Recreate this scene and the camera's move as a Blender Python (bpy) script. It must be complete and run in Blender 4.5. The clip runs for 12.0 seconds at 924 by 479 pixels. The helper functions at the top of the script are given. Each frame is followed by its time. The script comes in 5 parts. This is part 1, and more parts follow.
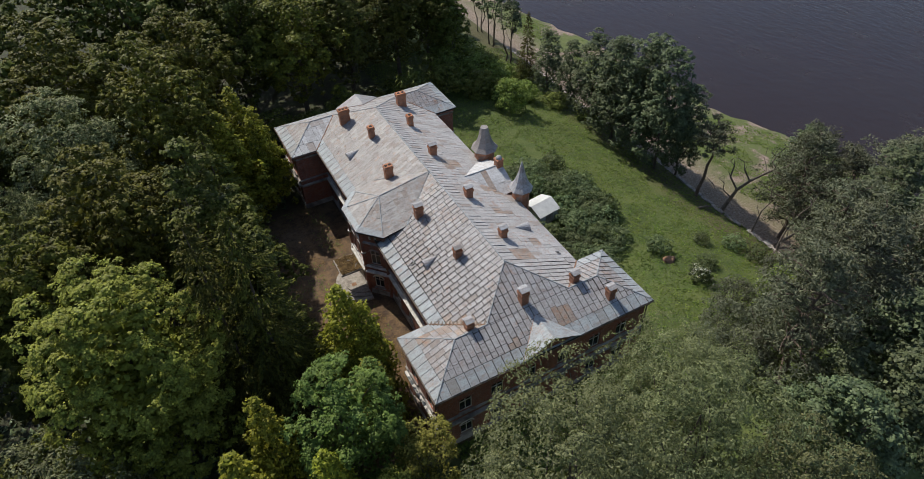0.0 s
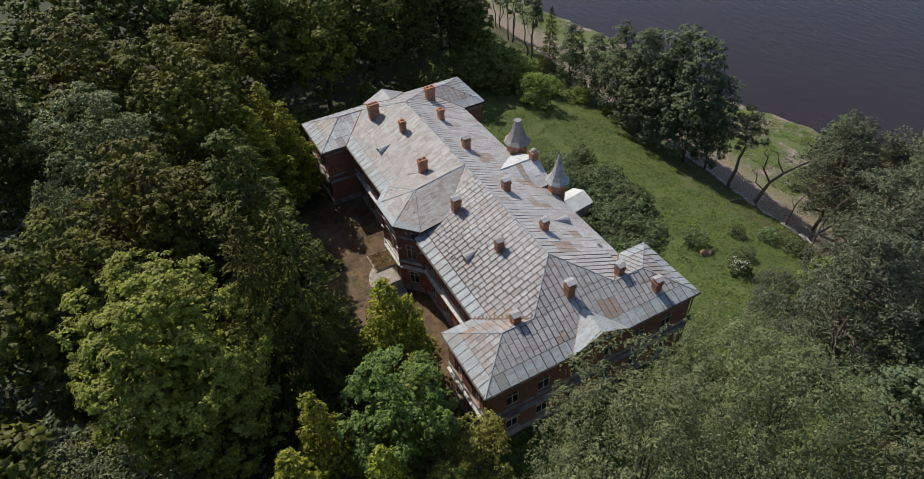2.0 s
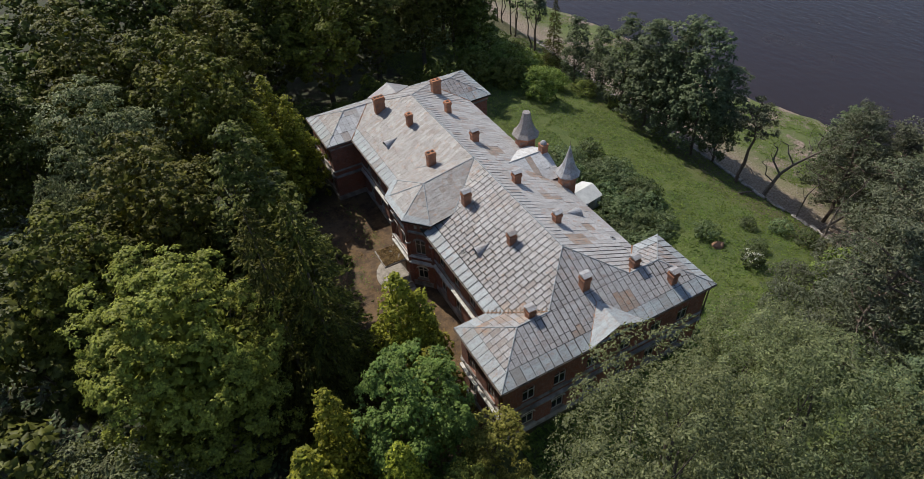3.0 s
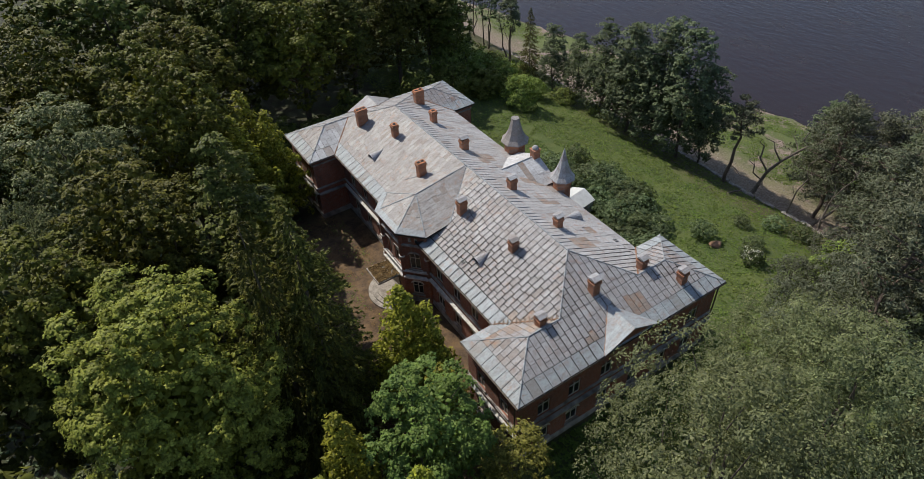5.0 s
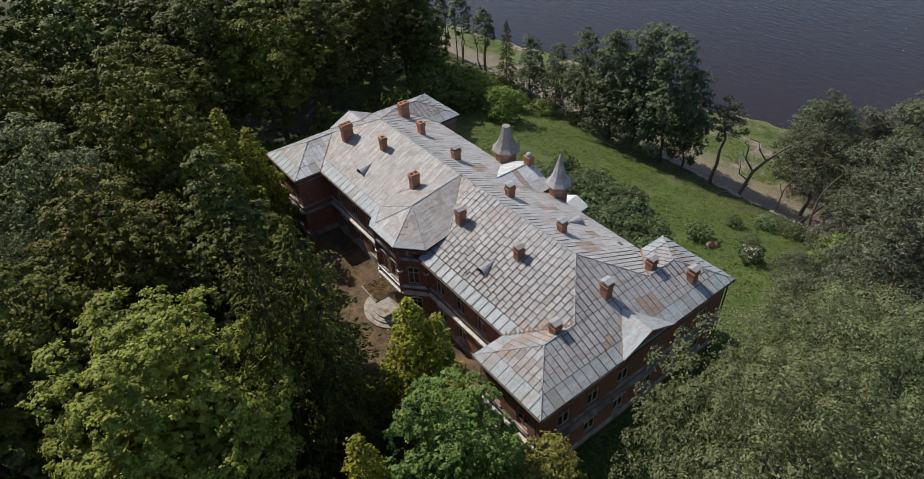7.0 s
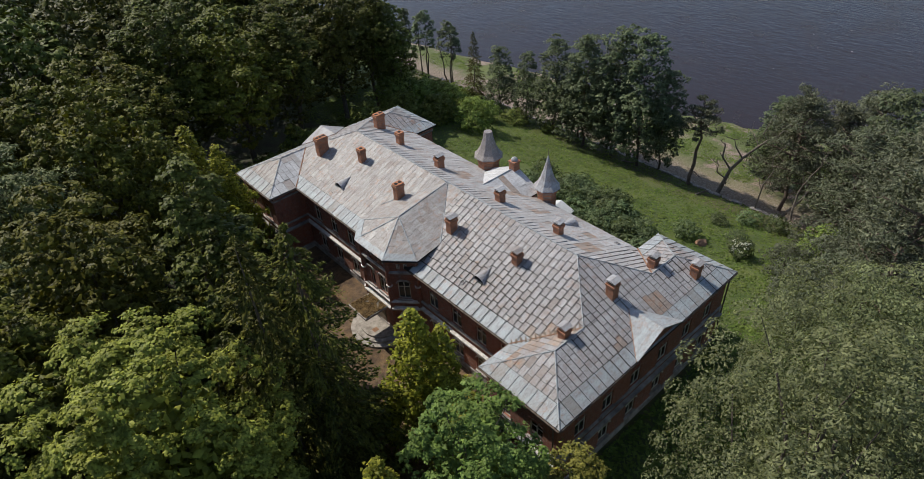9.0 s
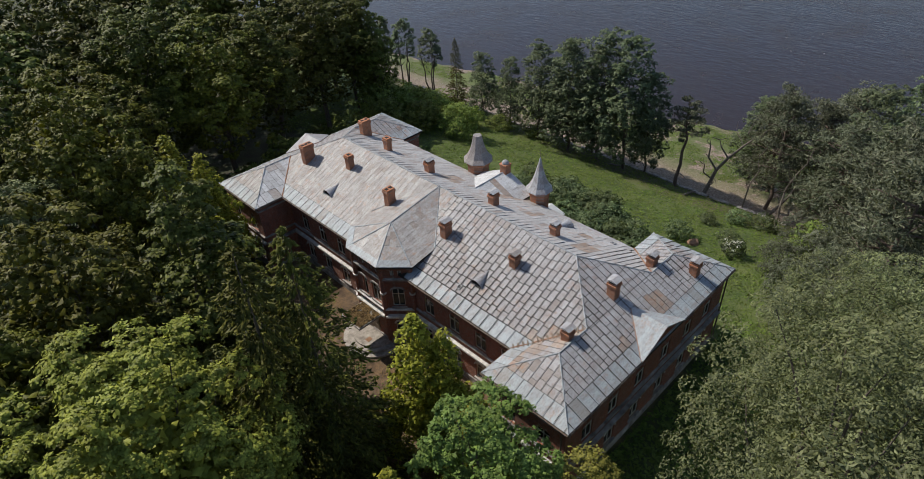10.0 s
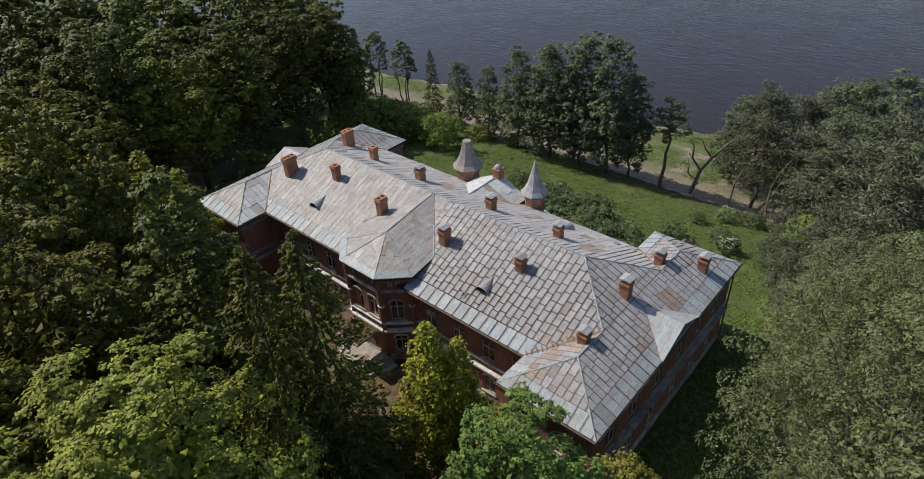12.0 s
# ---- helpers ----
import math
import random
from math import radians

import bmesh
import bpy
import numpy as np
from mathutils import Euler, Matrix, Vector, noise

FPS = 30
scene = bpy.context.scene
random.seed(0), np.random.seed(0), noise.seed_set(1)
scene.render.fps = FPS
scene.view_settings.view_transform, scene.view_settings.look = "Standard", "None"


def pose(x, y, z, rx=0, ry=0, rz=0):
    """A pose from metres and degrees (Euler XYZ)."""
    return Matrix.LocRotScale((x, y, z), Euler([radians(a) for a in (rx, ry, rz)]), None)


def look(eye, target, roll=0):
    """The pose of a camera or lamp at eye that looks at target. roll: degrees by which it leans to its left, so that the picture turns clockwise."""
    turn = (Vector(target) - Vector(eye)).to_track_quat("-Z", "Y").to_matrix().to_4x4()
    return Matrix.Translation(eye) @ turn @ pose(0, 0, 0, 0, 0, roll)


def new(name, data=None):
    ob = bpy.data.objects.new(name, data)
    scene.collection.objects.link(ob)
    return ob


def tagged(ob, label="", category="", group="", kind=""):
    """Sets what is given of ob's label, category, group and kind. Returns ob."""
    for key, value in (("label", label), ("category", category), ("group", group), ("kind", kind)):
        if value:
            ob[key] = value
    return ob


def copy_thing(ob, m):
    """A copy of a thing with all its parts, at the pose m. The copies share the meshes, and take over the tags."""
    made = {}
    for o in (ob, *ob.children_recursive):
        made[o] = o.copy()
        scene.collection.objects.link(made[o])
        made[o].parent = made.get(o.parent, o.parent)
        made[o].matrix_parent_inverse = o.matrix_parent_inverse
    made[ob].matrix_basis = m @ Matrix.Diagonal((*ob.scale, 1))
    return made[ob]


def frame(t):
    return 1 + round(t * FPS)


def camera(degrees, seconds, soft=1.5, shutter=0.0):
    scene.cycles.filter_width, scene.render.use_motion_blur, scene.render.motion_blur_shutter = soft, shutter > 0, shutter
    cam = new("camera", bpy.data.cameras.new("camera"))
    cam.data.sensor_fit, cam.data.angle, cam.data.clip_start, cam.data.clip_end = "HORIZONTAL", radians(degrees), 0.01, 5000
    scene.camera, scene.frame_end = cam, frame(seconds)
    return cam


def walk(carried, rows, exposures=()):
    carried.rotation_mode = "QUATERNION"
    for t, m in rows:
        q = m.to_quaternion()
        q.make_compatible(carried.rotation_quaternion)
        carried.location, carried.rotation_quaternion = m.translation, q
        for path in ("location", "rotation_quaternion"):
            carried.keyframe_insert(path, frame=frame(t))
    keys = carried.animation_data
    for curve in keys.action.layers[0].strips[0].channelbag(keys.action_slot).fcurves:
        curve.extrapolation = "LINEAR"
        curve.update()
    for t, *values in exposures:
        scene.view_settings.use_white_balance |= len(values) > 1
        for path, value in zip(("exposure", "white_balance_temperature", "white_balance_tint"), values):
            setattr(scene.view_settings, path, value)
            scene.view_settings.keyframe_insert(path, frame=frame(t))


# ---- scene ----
cam = camera(72.7, 12.0, soft=0.85)
PATH = [
    (0, (-19.706, -45.714, 48.698), (-18.923, -44.150, 47.053), -2.4),
    (0.5, (-20.360, -45.336, 48.628), (-19.579, -43.771, 46.985), -2.4),
    (1, (-21.166, -44.834, 48.449), (-20.390, -43.264, 46.808), -2.7),
    (1.5, (-22.004, -44.368, 48.108), (-21.229, -42.793, 46.471), -2.9),
    (2, (-22.692, -43.882, 47.647), (-21.911, -42.312, 46.007), -3.0),
    (2.5, (-23.208, -43.488, 47.144), (-22.424, -41.921, 45.504), -3.1),
    (3, (-23.680, -42.948, 46.664), (-22.889, -41.387, 45.023), -3.2),
    (5, (-25.444, -40.663, 44.468), (-24.518, -39.118, 42.882), -3.3),
    (5.5, (-25.975, -40.102, 44.070), (-25.015, -38.564, 42.498), -3.3),
    (6, (-26.527, -39.503, 43.571), (-25.530, -37.973, 42.014), -3.3),
    (6.5, (-27.067, -38.938, 43.111), (-26.035, -37.415, 41.570), -3.3),
    (8.5, (-28.721, -36.385, 40.765), (-27.534, -34.909, 39.292), -3.4),
    (9, (-29.090, -35.723, 40.274), (-27.863, -34.267, 38.814), -3.4),
    (9.5, (-29.449, -35.093, 39.778), (-28.182, -33.655, 38.333), -3.4),
    (10, (-29.855, -34.393, 39.234), (-28.544, -32.978, 37.806), -3.3),
    (10.5, (-30.132, -33.738, 38.711), (-28.789, -32.339, 37.297), -3.3),
    (11, (-30.462, -33.046, 38.228), (-29.086, -31.663, 36.829), -3.4),
    (11.5, (-30.756, -32.363, 37.782), (-29.350, -30.998, 36.397), -3.4),
    (12, (-31.090, -31.632, 37.372), (-29.651, -30.288, 35.999), -3.4),
]
walk(cam, [(t, look(eye, target, roll)) for t, eye, target, roll in PATH])

# ---- light ----
SUN_AZ, SUN_EL = 103.0, 48.0          # degrees from +x towards +y, height
world = bpy.data.worlds.new("sky")
scene.world = world
world.use_nodes = True
wn = world.node_tree.nodes
sky = wn.new("ShaderNodeTexSky")
sky.sky_type = "NISHITA"
sky.sun_disc = False
sky.sun_elevation = radians(SUN_EL)
sky.sun_rotation = radians(90 - SUN_AZ)
sky.air_density, sky.dust_density = 1.0, 1.0
world.node_tree.links.new(sky.outputs[0], wn["Background"].inputs[0])
wn["Background"].inputs[1].default_value = 0.124
sun_data = bpy.data.lights.new("sun", "SUN")
sun_data.energy, sun_data.angle, sun_data.color = 4.15, radians(0.6), (1.0, 0.94, 0.84)
sun = new("sun", sun_data)
_d = Vector((math.cos(radians(SUN_AZ)) * math.cos(radians(SUN_EL)), math.sin(radians(SUN_AZ)) * math.cos(radians(SUN_EL)), math.sin(radians(SUN_EL))))
sun.matrix_basis = look(_d * 200, (0, 0, 0))


# ---- materials ----
def material(name, rough=0.8, metal=0.0):
    m = bpy.data.materials.new(name)
    m.use_nodes = True
    n, l = m.node_tree.nodes, m.node_tree.links
    b = n["Principled BSDF"]
    b.inputs["Roughness"].default_value, b.inputs["Metallic"].default_value = rough, metal
    return m, n, l, b


def noise_tex(n, l, scale, detail=4.0, rough=0.6, coord="Object", stretch=None, distort=0.0):
    c = n.new("ShaderNodeTexCoord")
    t = n.new("ShaderNodeTexNoise")
    t.inputs["Scale"].default_value, t.inputs["Detail"].default_value = scale, detail
    t.inputs["Roughness"].default_value, t.inputs["Distortion"].default_value = rough, distort
    if coord == "World":
        g = n.new("ShaderNodeNewGeometry")
        src = g.outputs["Position"]
    else:
        src = c.outputs[coord]
    if stretch:
        mp = n.new("ShaderNodeMapping")
        mp.inputs["Scale"].default_value = stretch
        l.new(src, mp.inputs["Vector"])
        src = mp.outputs["Vector"]
    l.new(src, t.inputs["Vector"])
    return t.outputs["Fac"]


def ramp(n, l, fac, stops):
    r = n.new("ShaderNodeValToRGB")
    e = r.color_ramp.elements
    while len(e) < len(stops):
        e.new(0.5)
    for i, (p, c) in enumerate(stops):
        e[i].position, e[i].color = p, (*c, 1) if len(c) == 3 else c
    l.new(fac, r.inputs[0])
    return r.outputs[0]


def mix(n, l, fac, a, b, blend="MIX"):
    m = n.new("ShaderNodeMix")
    m.data_type, m.blend_type = "RGBA", blend
    for sock, v in ((m.inputs[0], fac), (m.inputs[6], a), (m.inputs[7], b)):
        if isinstance(v, (int, float)):
            sock.default_value = v
        elif isinstance(v, tuple):
            sock.default_value = (*v, 1)
        else:
            l.new(v, sock)
    return m.outputs[2]


def maths(n, l, op, a, b=0.0):
    m = n.new("ShaderNodeMath")
    m.operation = op
    for sock, v in ((m.inputs[0], a), (m.inputs[1], b)):
        if isinstance(v, (int, float)):
            sock.default_value = v
        else:
            l.new(v, sock)
    return m.outputs[0]


def bump(n, l, b, height, strength=0.3, distance=0.02):
    k = n.new("ShaderNodeBump")
    k.inputs["Strength"].default_value, k.inputs["Distance"].default_value = strength, distance
    l.new(height, k.inputs["Height"])
    l.new(k.outputs[0], b.inputs["Normal"])


def foliage(name, dark, mid, light, warm=(0.10, 0.10, 0.02), through_light=0.28, gloss=0.12):
    m, n, l, b = material(name, 0.5)
    g = n.new("ShaderNodeNewGeometry")
    big = noise_tex(n, l, 0.35, 3.0, coord="World")
    leaf = ramp(n, l, g.outputs["Random Per Island"], [(0.0, dark), (0.45, mid), (0.95, light)])
    oi = n.new("ShaderNodeObjectInfo")
    col = mix(n, l, ramp(n, l, big, [(0.38, (0, 0, 0)), (0.68, (0.8, 0.8, 0.8))]), leaf, mix(n, l, 0.5, leaf, warm))
    hsv = n.new("ShaderNodeHueSaturation")
    l.new(maths(n, l, "ADD", maths(n, l, "MULTIPLY", oi.outputs["Random"], 0.04), 0.478), hsv.inputs["Hue"])
    clump = ramp(n, l, noise_tex(n, l, 1.5, 2.0, coord="World"), [(0.36, (0.72, 0.72, 0.72)), (0.64, (1.3, 1.3, 1.3))])
    l.new(maths(n, l, "MULTIPLY", maths(n, l, "ADD", maths(n, l, "MULTIPLY", oi.outputs["Random"], 0.5), 0.78), clump), hsv.inputs["Value"])
    l.new(col, hsv.inputs["Color"])
    l.new(hsv.outputs[0], b.inputs["Base Color"])
    tr = n.new("ShaderNodeBsdfTranslucent")
    l.new(mix(n, l, 1.0, hsv.outputs[0], (1.85, 1.85, 0.6), 'MULTIPLY'), tr.inputs["Color"])
    ms = n.new("ShaderNodeMixShader")
    ms.inputs[0].default_value = through_light
    l.new(b.outputs[0], ms.inputs[1])
    l.new(tr.outputs[0], ms.inputs[2])
    l.new(ms.outputs[0], n["Material Output"].inputs["Surface"])
    b.inputs["Specular IOR Level"].default_value = gloss
    return m


MAT_MAPLE = foliage("maple_leaves", (0.10, 0.13, 0.022), (0.165, 0.198, 0.034), (0.27, 0.30, 0.050), (0.24, 0.24, 0.036), 0.10)
MAT_MAPLE2 = foliage("young_maple_leaves", (0.055, 0.085, 0.02), (0.085, 0.122, 0.028), (0.145, 0.18, 0.042), (0.125, 0.15, 0.032), 0.10)
MAT_OAK = foliage("oak_leaves", (0.036, 0.048, 0.010), (0.058, 0.073, 0.015), (0.115, 0.13, 0.025), (0.13, 0.132, 0.022), 0.06)
MAT_OLIVE = foliage("yellowish_leaves", (0.042, 0.049, 0.007), (0.069, 0.076, 0.0105), (0.135, 0.138, 0.019), (0.152, 0.142, 0.016), 0.06)
MAT_THUJA = foliage("thuja_sprays", (0.064, 0.080, 0.010), (0.145, 0.158, 0.018), (0.285, 0.285, 0.032), (0.235, 0.215, 0.02), 0.12)
MAT_BIRCH = foliage("birch_leaves", (0.075, 0.092, 0.02), (0.155, 0.168, 0.036), (0.29, 0.295, 0.062), (0.23, 0.225, 0.04), 0.14)
MAT_BUSH = foliage("bush_leaves", (0.08, 0.115, 0.028), (0.125, 0.165, 0.04), (0.20, 0.24, 0.062), (0.18, 0.19, 0.04), 0.15)
MAT_SPRUCE = foliage("spruce_needles", (0.024, 0.032, 0.006), (0.055, 0.063, 0.011), (0.125, 0.13, 0.02), (0.12, 0.108, 0.018), 0.06)
MAT_PINE = foliage("pine_needles", (0.06, 0.069, 0.046), (0.098, 0.109, 0.068), (0.16, 0.172, 0.11), (0.125, 0.125, 0.078), 0.12, 0.14)
MAT_WILLOW = foliage("willow_leaves", (0.060, 0.074, 0.036), (0.102, 0.120, 0.052), (0.18, 0.198, 0.09), (0.155, 0.16, 0.068), 0.2, 0.2)
MAT_ALDER = foliage("alder_leaves", (0.045, 0.064, 0.034), (0.078, 0.106, 0.052), (0.14, 0.172, 0.084), (0.11, 0.125, 0.056), 0.12, 0.18)
MAT_GREY = foliage("silvery_leaves", (0.055, 0.07, 0.025), (0.105, 0.128, 0.048), (0.25, 0.275, 0.125), (0.15, 0.17, 0.06), 0.1, 0.15)
MAT_GRASS = foliage("grass_blades", (0.06, 0.094, 0.020), (0.090, 0.134, 0.029), (0.13, 0.175, 0.043), (0.14, 0.146, 0.038))
MAT_SHRUB = foliage("shrub_leaves", (0.06, 0.085, 0.042), (0.10, 0.135, 0.068), (0.17, 0.205, 0.10), (0.13, 0.15, 0.075))
MAT_SALLOW = foliage("sallow_leaves", (0.06, 0.073, 0.048), (0.10, 0.114, 0.074), (0.16, 0.175, 0.115), (0.13, 0.135, 0.086), 0.18, 0.25)
MAT_BLOOM = foliage("white_blossom", (0.30, 0.33, 0.28), (0.5, 0.5, 0.45), (0.7, 0.7, 0.66), (0.5, 0.52, 0.45))


def bark_mat(name, a, b_):
    m, n, l, b = material(name, 0.95)
    f = noise_tex(n, l, 3.0, 6.0, stretch=(3, 3, 0.6))
    l.new(ramp(n, l, f, [(0.3, a), (0.7, b_)]), b.inputs["Base Color"])
    bump(n, l, b, f, 0.8, 0.05)
    return m


MAT_BARK = bark_mat("bark", (0.05, 0.04, 0.03), (0.15, 0.12, 0.09))
MAT_PINEBARK = bark_mat("pine_bark", (0.07, 0.052, 0.04), (0.19, 0.14, 0.105))
MAT_DEAD = bark_mat("dead_wood", (0.08, 0.064, 0.052), (0.26, 0.215, 0.175))


def roof_mat(name, tone, rust_amount, dirt=0.8, odd=1.0):
    m, n, l, b = material(name, 0.62, 0.0)
    oi = n.new("ShaderNodeObjectInfo")
    g = n.new("ShaderNodeNewGeometry")
    rnd = maths(n, l, "FRACT", maths(n, l, "ADD", oi.outputs["Random"], g.outputs["Random Per Island"]))
    base = ramp(n, l, rnd, [(0.0, (tone[0] * (1 - 0.26 * odd), tone[1] * (1 - 0.35 * odd), tone[2] * (1 - 0.41 * odd))), (0.05, (tone[0] * (1 - 0.17 * odd), tone[1] * (1 - 0.23 * odd), tone[2] * (1 - 0.28 * odd))), (0.10, tuple(c * 0.90 for c in tone)), (0.6, tone), (1.0, tuple(min(1, c * 1.13) for c in tone))])
    fine = noise_tex(n, l, 2.2, 6.0, 0.7, coord="World")
    wide = noise_tex(n, l, 0.22, 4.0, coord="World")
    streak = noise_tex(n, l, 1.6, 5.0, 0.75, coord="World", stretch=(0.35, 2.6, 1.0))
    stain = mix(n, l, ramp(n, l, streak, [(0.42, (0, 0, 0)), (0.70, (dirt, dirt, dirt))]), base, (0.215, 0.19, 0.175))
    blotch = noise_tex(n, l, 0.9, 7.0, 0.72, coord="World", distort=0.6)
    stain = mix(n, l, ramp(n, l, blotch, [(0.51, (0, 0, 0)), (0.60, (0.5 * dirt, 0.5 * dirt, 0.5 * dirt))]), stain, (0.225, 0.18, 0.16))
    speck = noise_tex(n, l, 5.5, 5.0, 0.8, coord="World", stretch=(1.0, 2.2, 1.0))
    stain = mix(n, l, ramp(n, l, speck, [(0.50, (0, 0, 0)), (0.62, (0.55, 0.55, 0.55))]), stain, (0.16, 0.12, 0.10))
    stain = mix(n, l, ramp(n, l, speck, [(0.34, (0.5, 0.5, 0.5)), (0.44, (0, 0, 0))]), stain, (0.52, 0.51, 0.50))
    rust_f = maths(n, l, "MULTIPLY", ramp(n, l, fine, [(0.52, (0, 0, 0)), (0.68, (1, 1, 1))]), ramp(n, l, maths(n, l, "ADD", wide, maths(n, l, "MULTIPLY", rnd, 0.16)), [(0.62 - rust_amount, (0, 0, 0)), (0.86 - rust_amount, (0.85, 0.85, 0.85))]))
    rust = ramp(n, l, fine, [(0.4, (0.30, 0.13, 0.06)), (0.8, (0.42, 0.24, 0.145))])
    l.new(mix(n, l, rust_f, stain, rust), b.inputs["Base Color"])
    b.inputs["Specular IOR Level"].default_value = 0.28
    l.new(ramp(n, l, streak, [(0.3, (0.42, 0.42, 0.42)), (0.8, (0.75, 0.75, 0.75))]), b.inputs["Roughness"])
    bump(n, l, b, fine, 0.25, 0.03)
    return m


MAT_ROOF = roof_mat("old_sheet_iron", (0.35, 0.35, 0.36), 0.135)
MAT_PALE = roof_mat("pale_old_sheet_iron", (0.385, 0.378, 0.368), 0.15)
# rusty rear slope, its tone raised to offset the grazing sun
MAT_ROOF_REAR = roof_mat("rusty_iron_lifted", (0.45, 0.447, 0.45), 0.16, 0.4)
MAT_EAVE = roof_mat("eave_zinc", (0.36, 0.41, 0.44), 0.07, 0.6)
# pale zinc of the rear roof; also brightens one slope turned from the sun
MAT_ZINC_LIFT = roof_mat("zinc_and_lifted_slope_sheet", (0.60, 0.61, 0.62), 0.02, 0.4)
MAT_RUSTY = roof_mat("rusted_through_sheet", (0.36, 0.30, 0.255), 0.36)
MAT_END = roof_mat("grey_sheet_iron", (0.42, 0.422, 0.435), 0.05, 0.65, 0.3)
MAT_SPIRE = roof_mat("spire_zinc", (0.38, 0.39, 0.41), -0.1)


def brick_mat(name, tone):
    m, n, l, b = material(name, 0.9)
    c = n.new("ShaderNodeTexCoord")
    sp = n.new("ShaderNodeSeparateXYZ")
    l.new(c.outputs["Object"], sp.inputs[0])
    cb = n.new("ShaderNodeCombineXYZ")
    l.new(maths(n, l, "ADD", sp.outputs[0], sp.outputs[1]), cb.inputs[0])
    l.new(sp.outputs[2], cb.inputs[1])
    br = n.new("ShaderNodeTexBrick")
    br.inputs["Scale"].default_value = 1.0
    br.inputs["Brick Width"].default_value, br.inputs["Row Height"].default_value = 0.26, 0.077
    br.inputs["Mortar Size"].default_value = 0.008
    br.inputs["Color1"].default_value = (*tone, 1)
    br.inputs["Color2"].default_value = (*(x * 0.7 for x in tone), 1)
    br.inputs["Mortar"].default_value = (0.30, 0.24, 0.20, 1)
    l.new(cb.outputs[0], br.inputs["Vector"])
    dirt = noise_tex(n, l, 0.6, 5.0, coord="World")
    fine = noise_tex(n, l, 6.0, 4.0, coord="World")
    col = mix(n, l, ramp(n, l, dirt, [(0.45, (0, 0, 0)), (0.75, (0.6, 0.6, 0.6))]), br.outputs[0], (0.10, 0.06, 0.05))
    col = mix(n, l, ramp(n, l, fine, [(0.5, (0, 0, 0)), (0.8, (0.35, 0.35, 0.35))]), col, (0.45, 0.22, 0.15))
    soot = noise_tex(n, l, 2.6, 5.0, 0.7, coord="World", stretch=(1.0, 1.0, 0.45))
    col = mix(n, l, ramp(n, l, soot, [(0.52, (0, 0, 0)), (0.70, (0.45, 0.45, 0.45))]), col, (0.055, 0.04, 0.035))
    l.new(col, b.inputs["Base Color"])
    bump(n, l, b, br.outputs[1], 0.4, 0.01)
    return m


MAT_BRICK = brick_mat("old_red_brick", (0.33, 0.10, 0.055))
MAT_CHIM = brick_mat("chimney_brick", (0.50, 0.19, 0.085))


def plain(name, a, b_, rough=0.85, scale=3.0, metal=0.0, bumpy=0.2):
    m, n, l, b = material(name, rough, metal)
    f = noise_tex(n, l, scale, 5.0, 0.7, coord="World")
    l.new(ramp(n, l, f, [(0.35, a), (0.68, b_)]), b.inputs["Base Color"])
    bump(n, l, b, f, bumpy, 0.02)
    return m


MAT_WHITE = plain("weathered_white_plaster", (0.42, 0.40, 0.37), (0.78, 0.76, 0.72), 0.9, 2.2)
MAT_GREYTRIM = plain("grey_stone_band", (0.15, 0.13, 0.12), (0.46, 0.43, 0.40), 0.9, 1.1)
MAT_FRAME = plain("old_window_paint", (0.40, 0.37, 0.31), (0.66, 0.62, 0.54), 0.7, 4.0)
MAT_CONC = plain("pale_concrete", (0.20, 0.175, 0.15), (0.46, 0.42, 0.37), 0.9, 1.9)
# near-black for sooty flues and for the painted shade inside vents and hatches
MAT_SOOT_SHADE = plain("flue_soot_and_hollow_shade", (0.012, 0.011, 0.01), (0.03, 0.028, 0.026), 1.0, 3.0)
MAT_SHED = plain("white_sheeting", (0.50, 0.51, 0.50), (0.68, 0.69, 0.67), 0.6, 0.9, 0.0, 0.05)
MAT_PIPE = plain("rusty_pipe", (0.10, 0.07, 0.05), (0.22, 0.17, 0.14), 0.6, 3.0, 0.4)
MAT_MOSS = plain("moss_litter", (0.09, 0.055, 0.022), (0.27, 0.175, 0.07), 1.0, 2.5, 0.0, 0.8)
MAT_BOARD = plain("boarded_window", (0.10, 0.075, 0.055), (0.22, 0.17, 0.13), 0.9, 2.0)
MAT_SOIL = plain("red_soil", (0.22, 0.12, 0.07), (0.36, 0.22, 0.14), 1.0, 2.0)

MAT_GLASS, _n, _l, _b = material("dusty_glass", 0.12)
_b.inputs["Base Color"].default_value = (0.025, 0.03, 0.035, 1)
_b.inputs["Specular IOR Level"].default_value = 0.6

# ---- ground: height and zones ----
SHORE = ((-60, 67.0), (0, 64.0), (7, 61.2), (14, 58.8), (22, 58.2), (49, 55.0), (61, 52.0), (75, 50.0), (120, 43.0))


def shore_x(y):
    """Where the river begins, for a place along the bank."""
    return float(np.interp(y, [a for a, _ in SHORE], [b for _, b in SHORE]))


def smooth(a, b, x):
    k = min(1.0, max(0.0, (x - a) / (b - a)))
    return k * k * (3 - 2 * k)


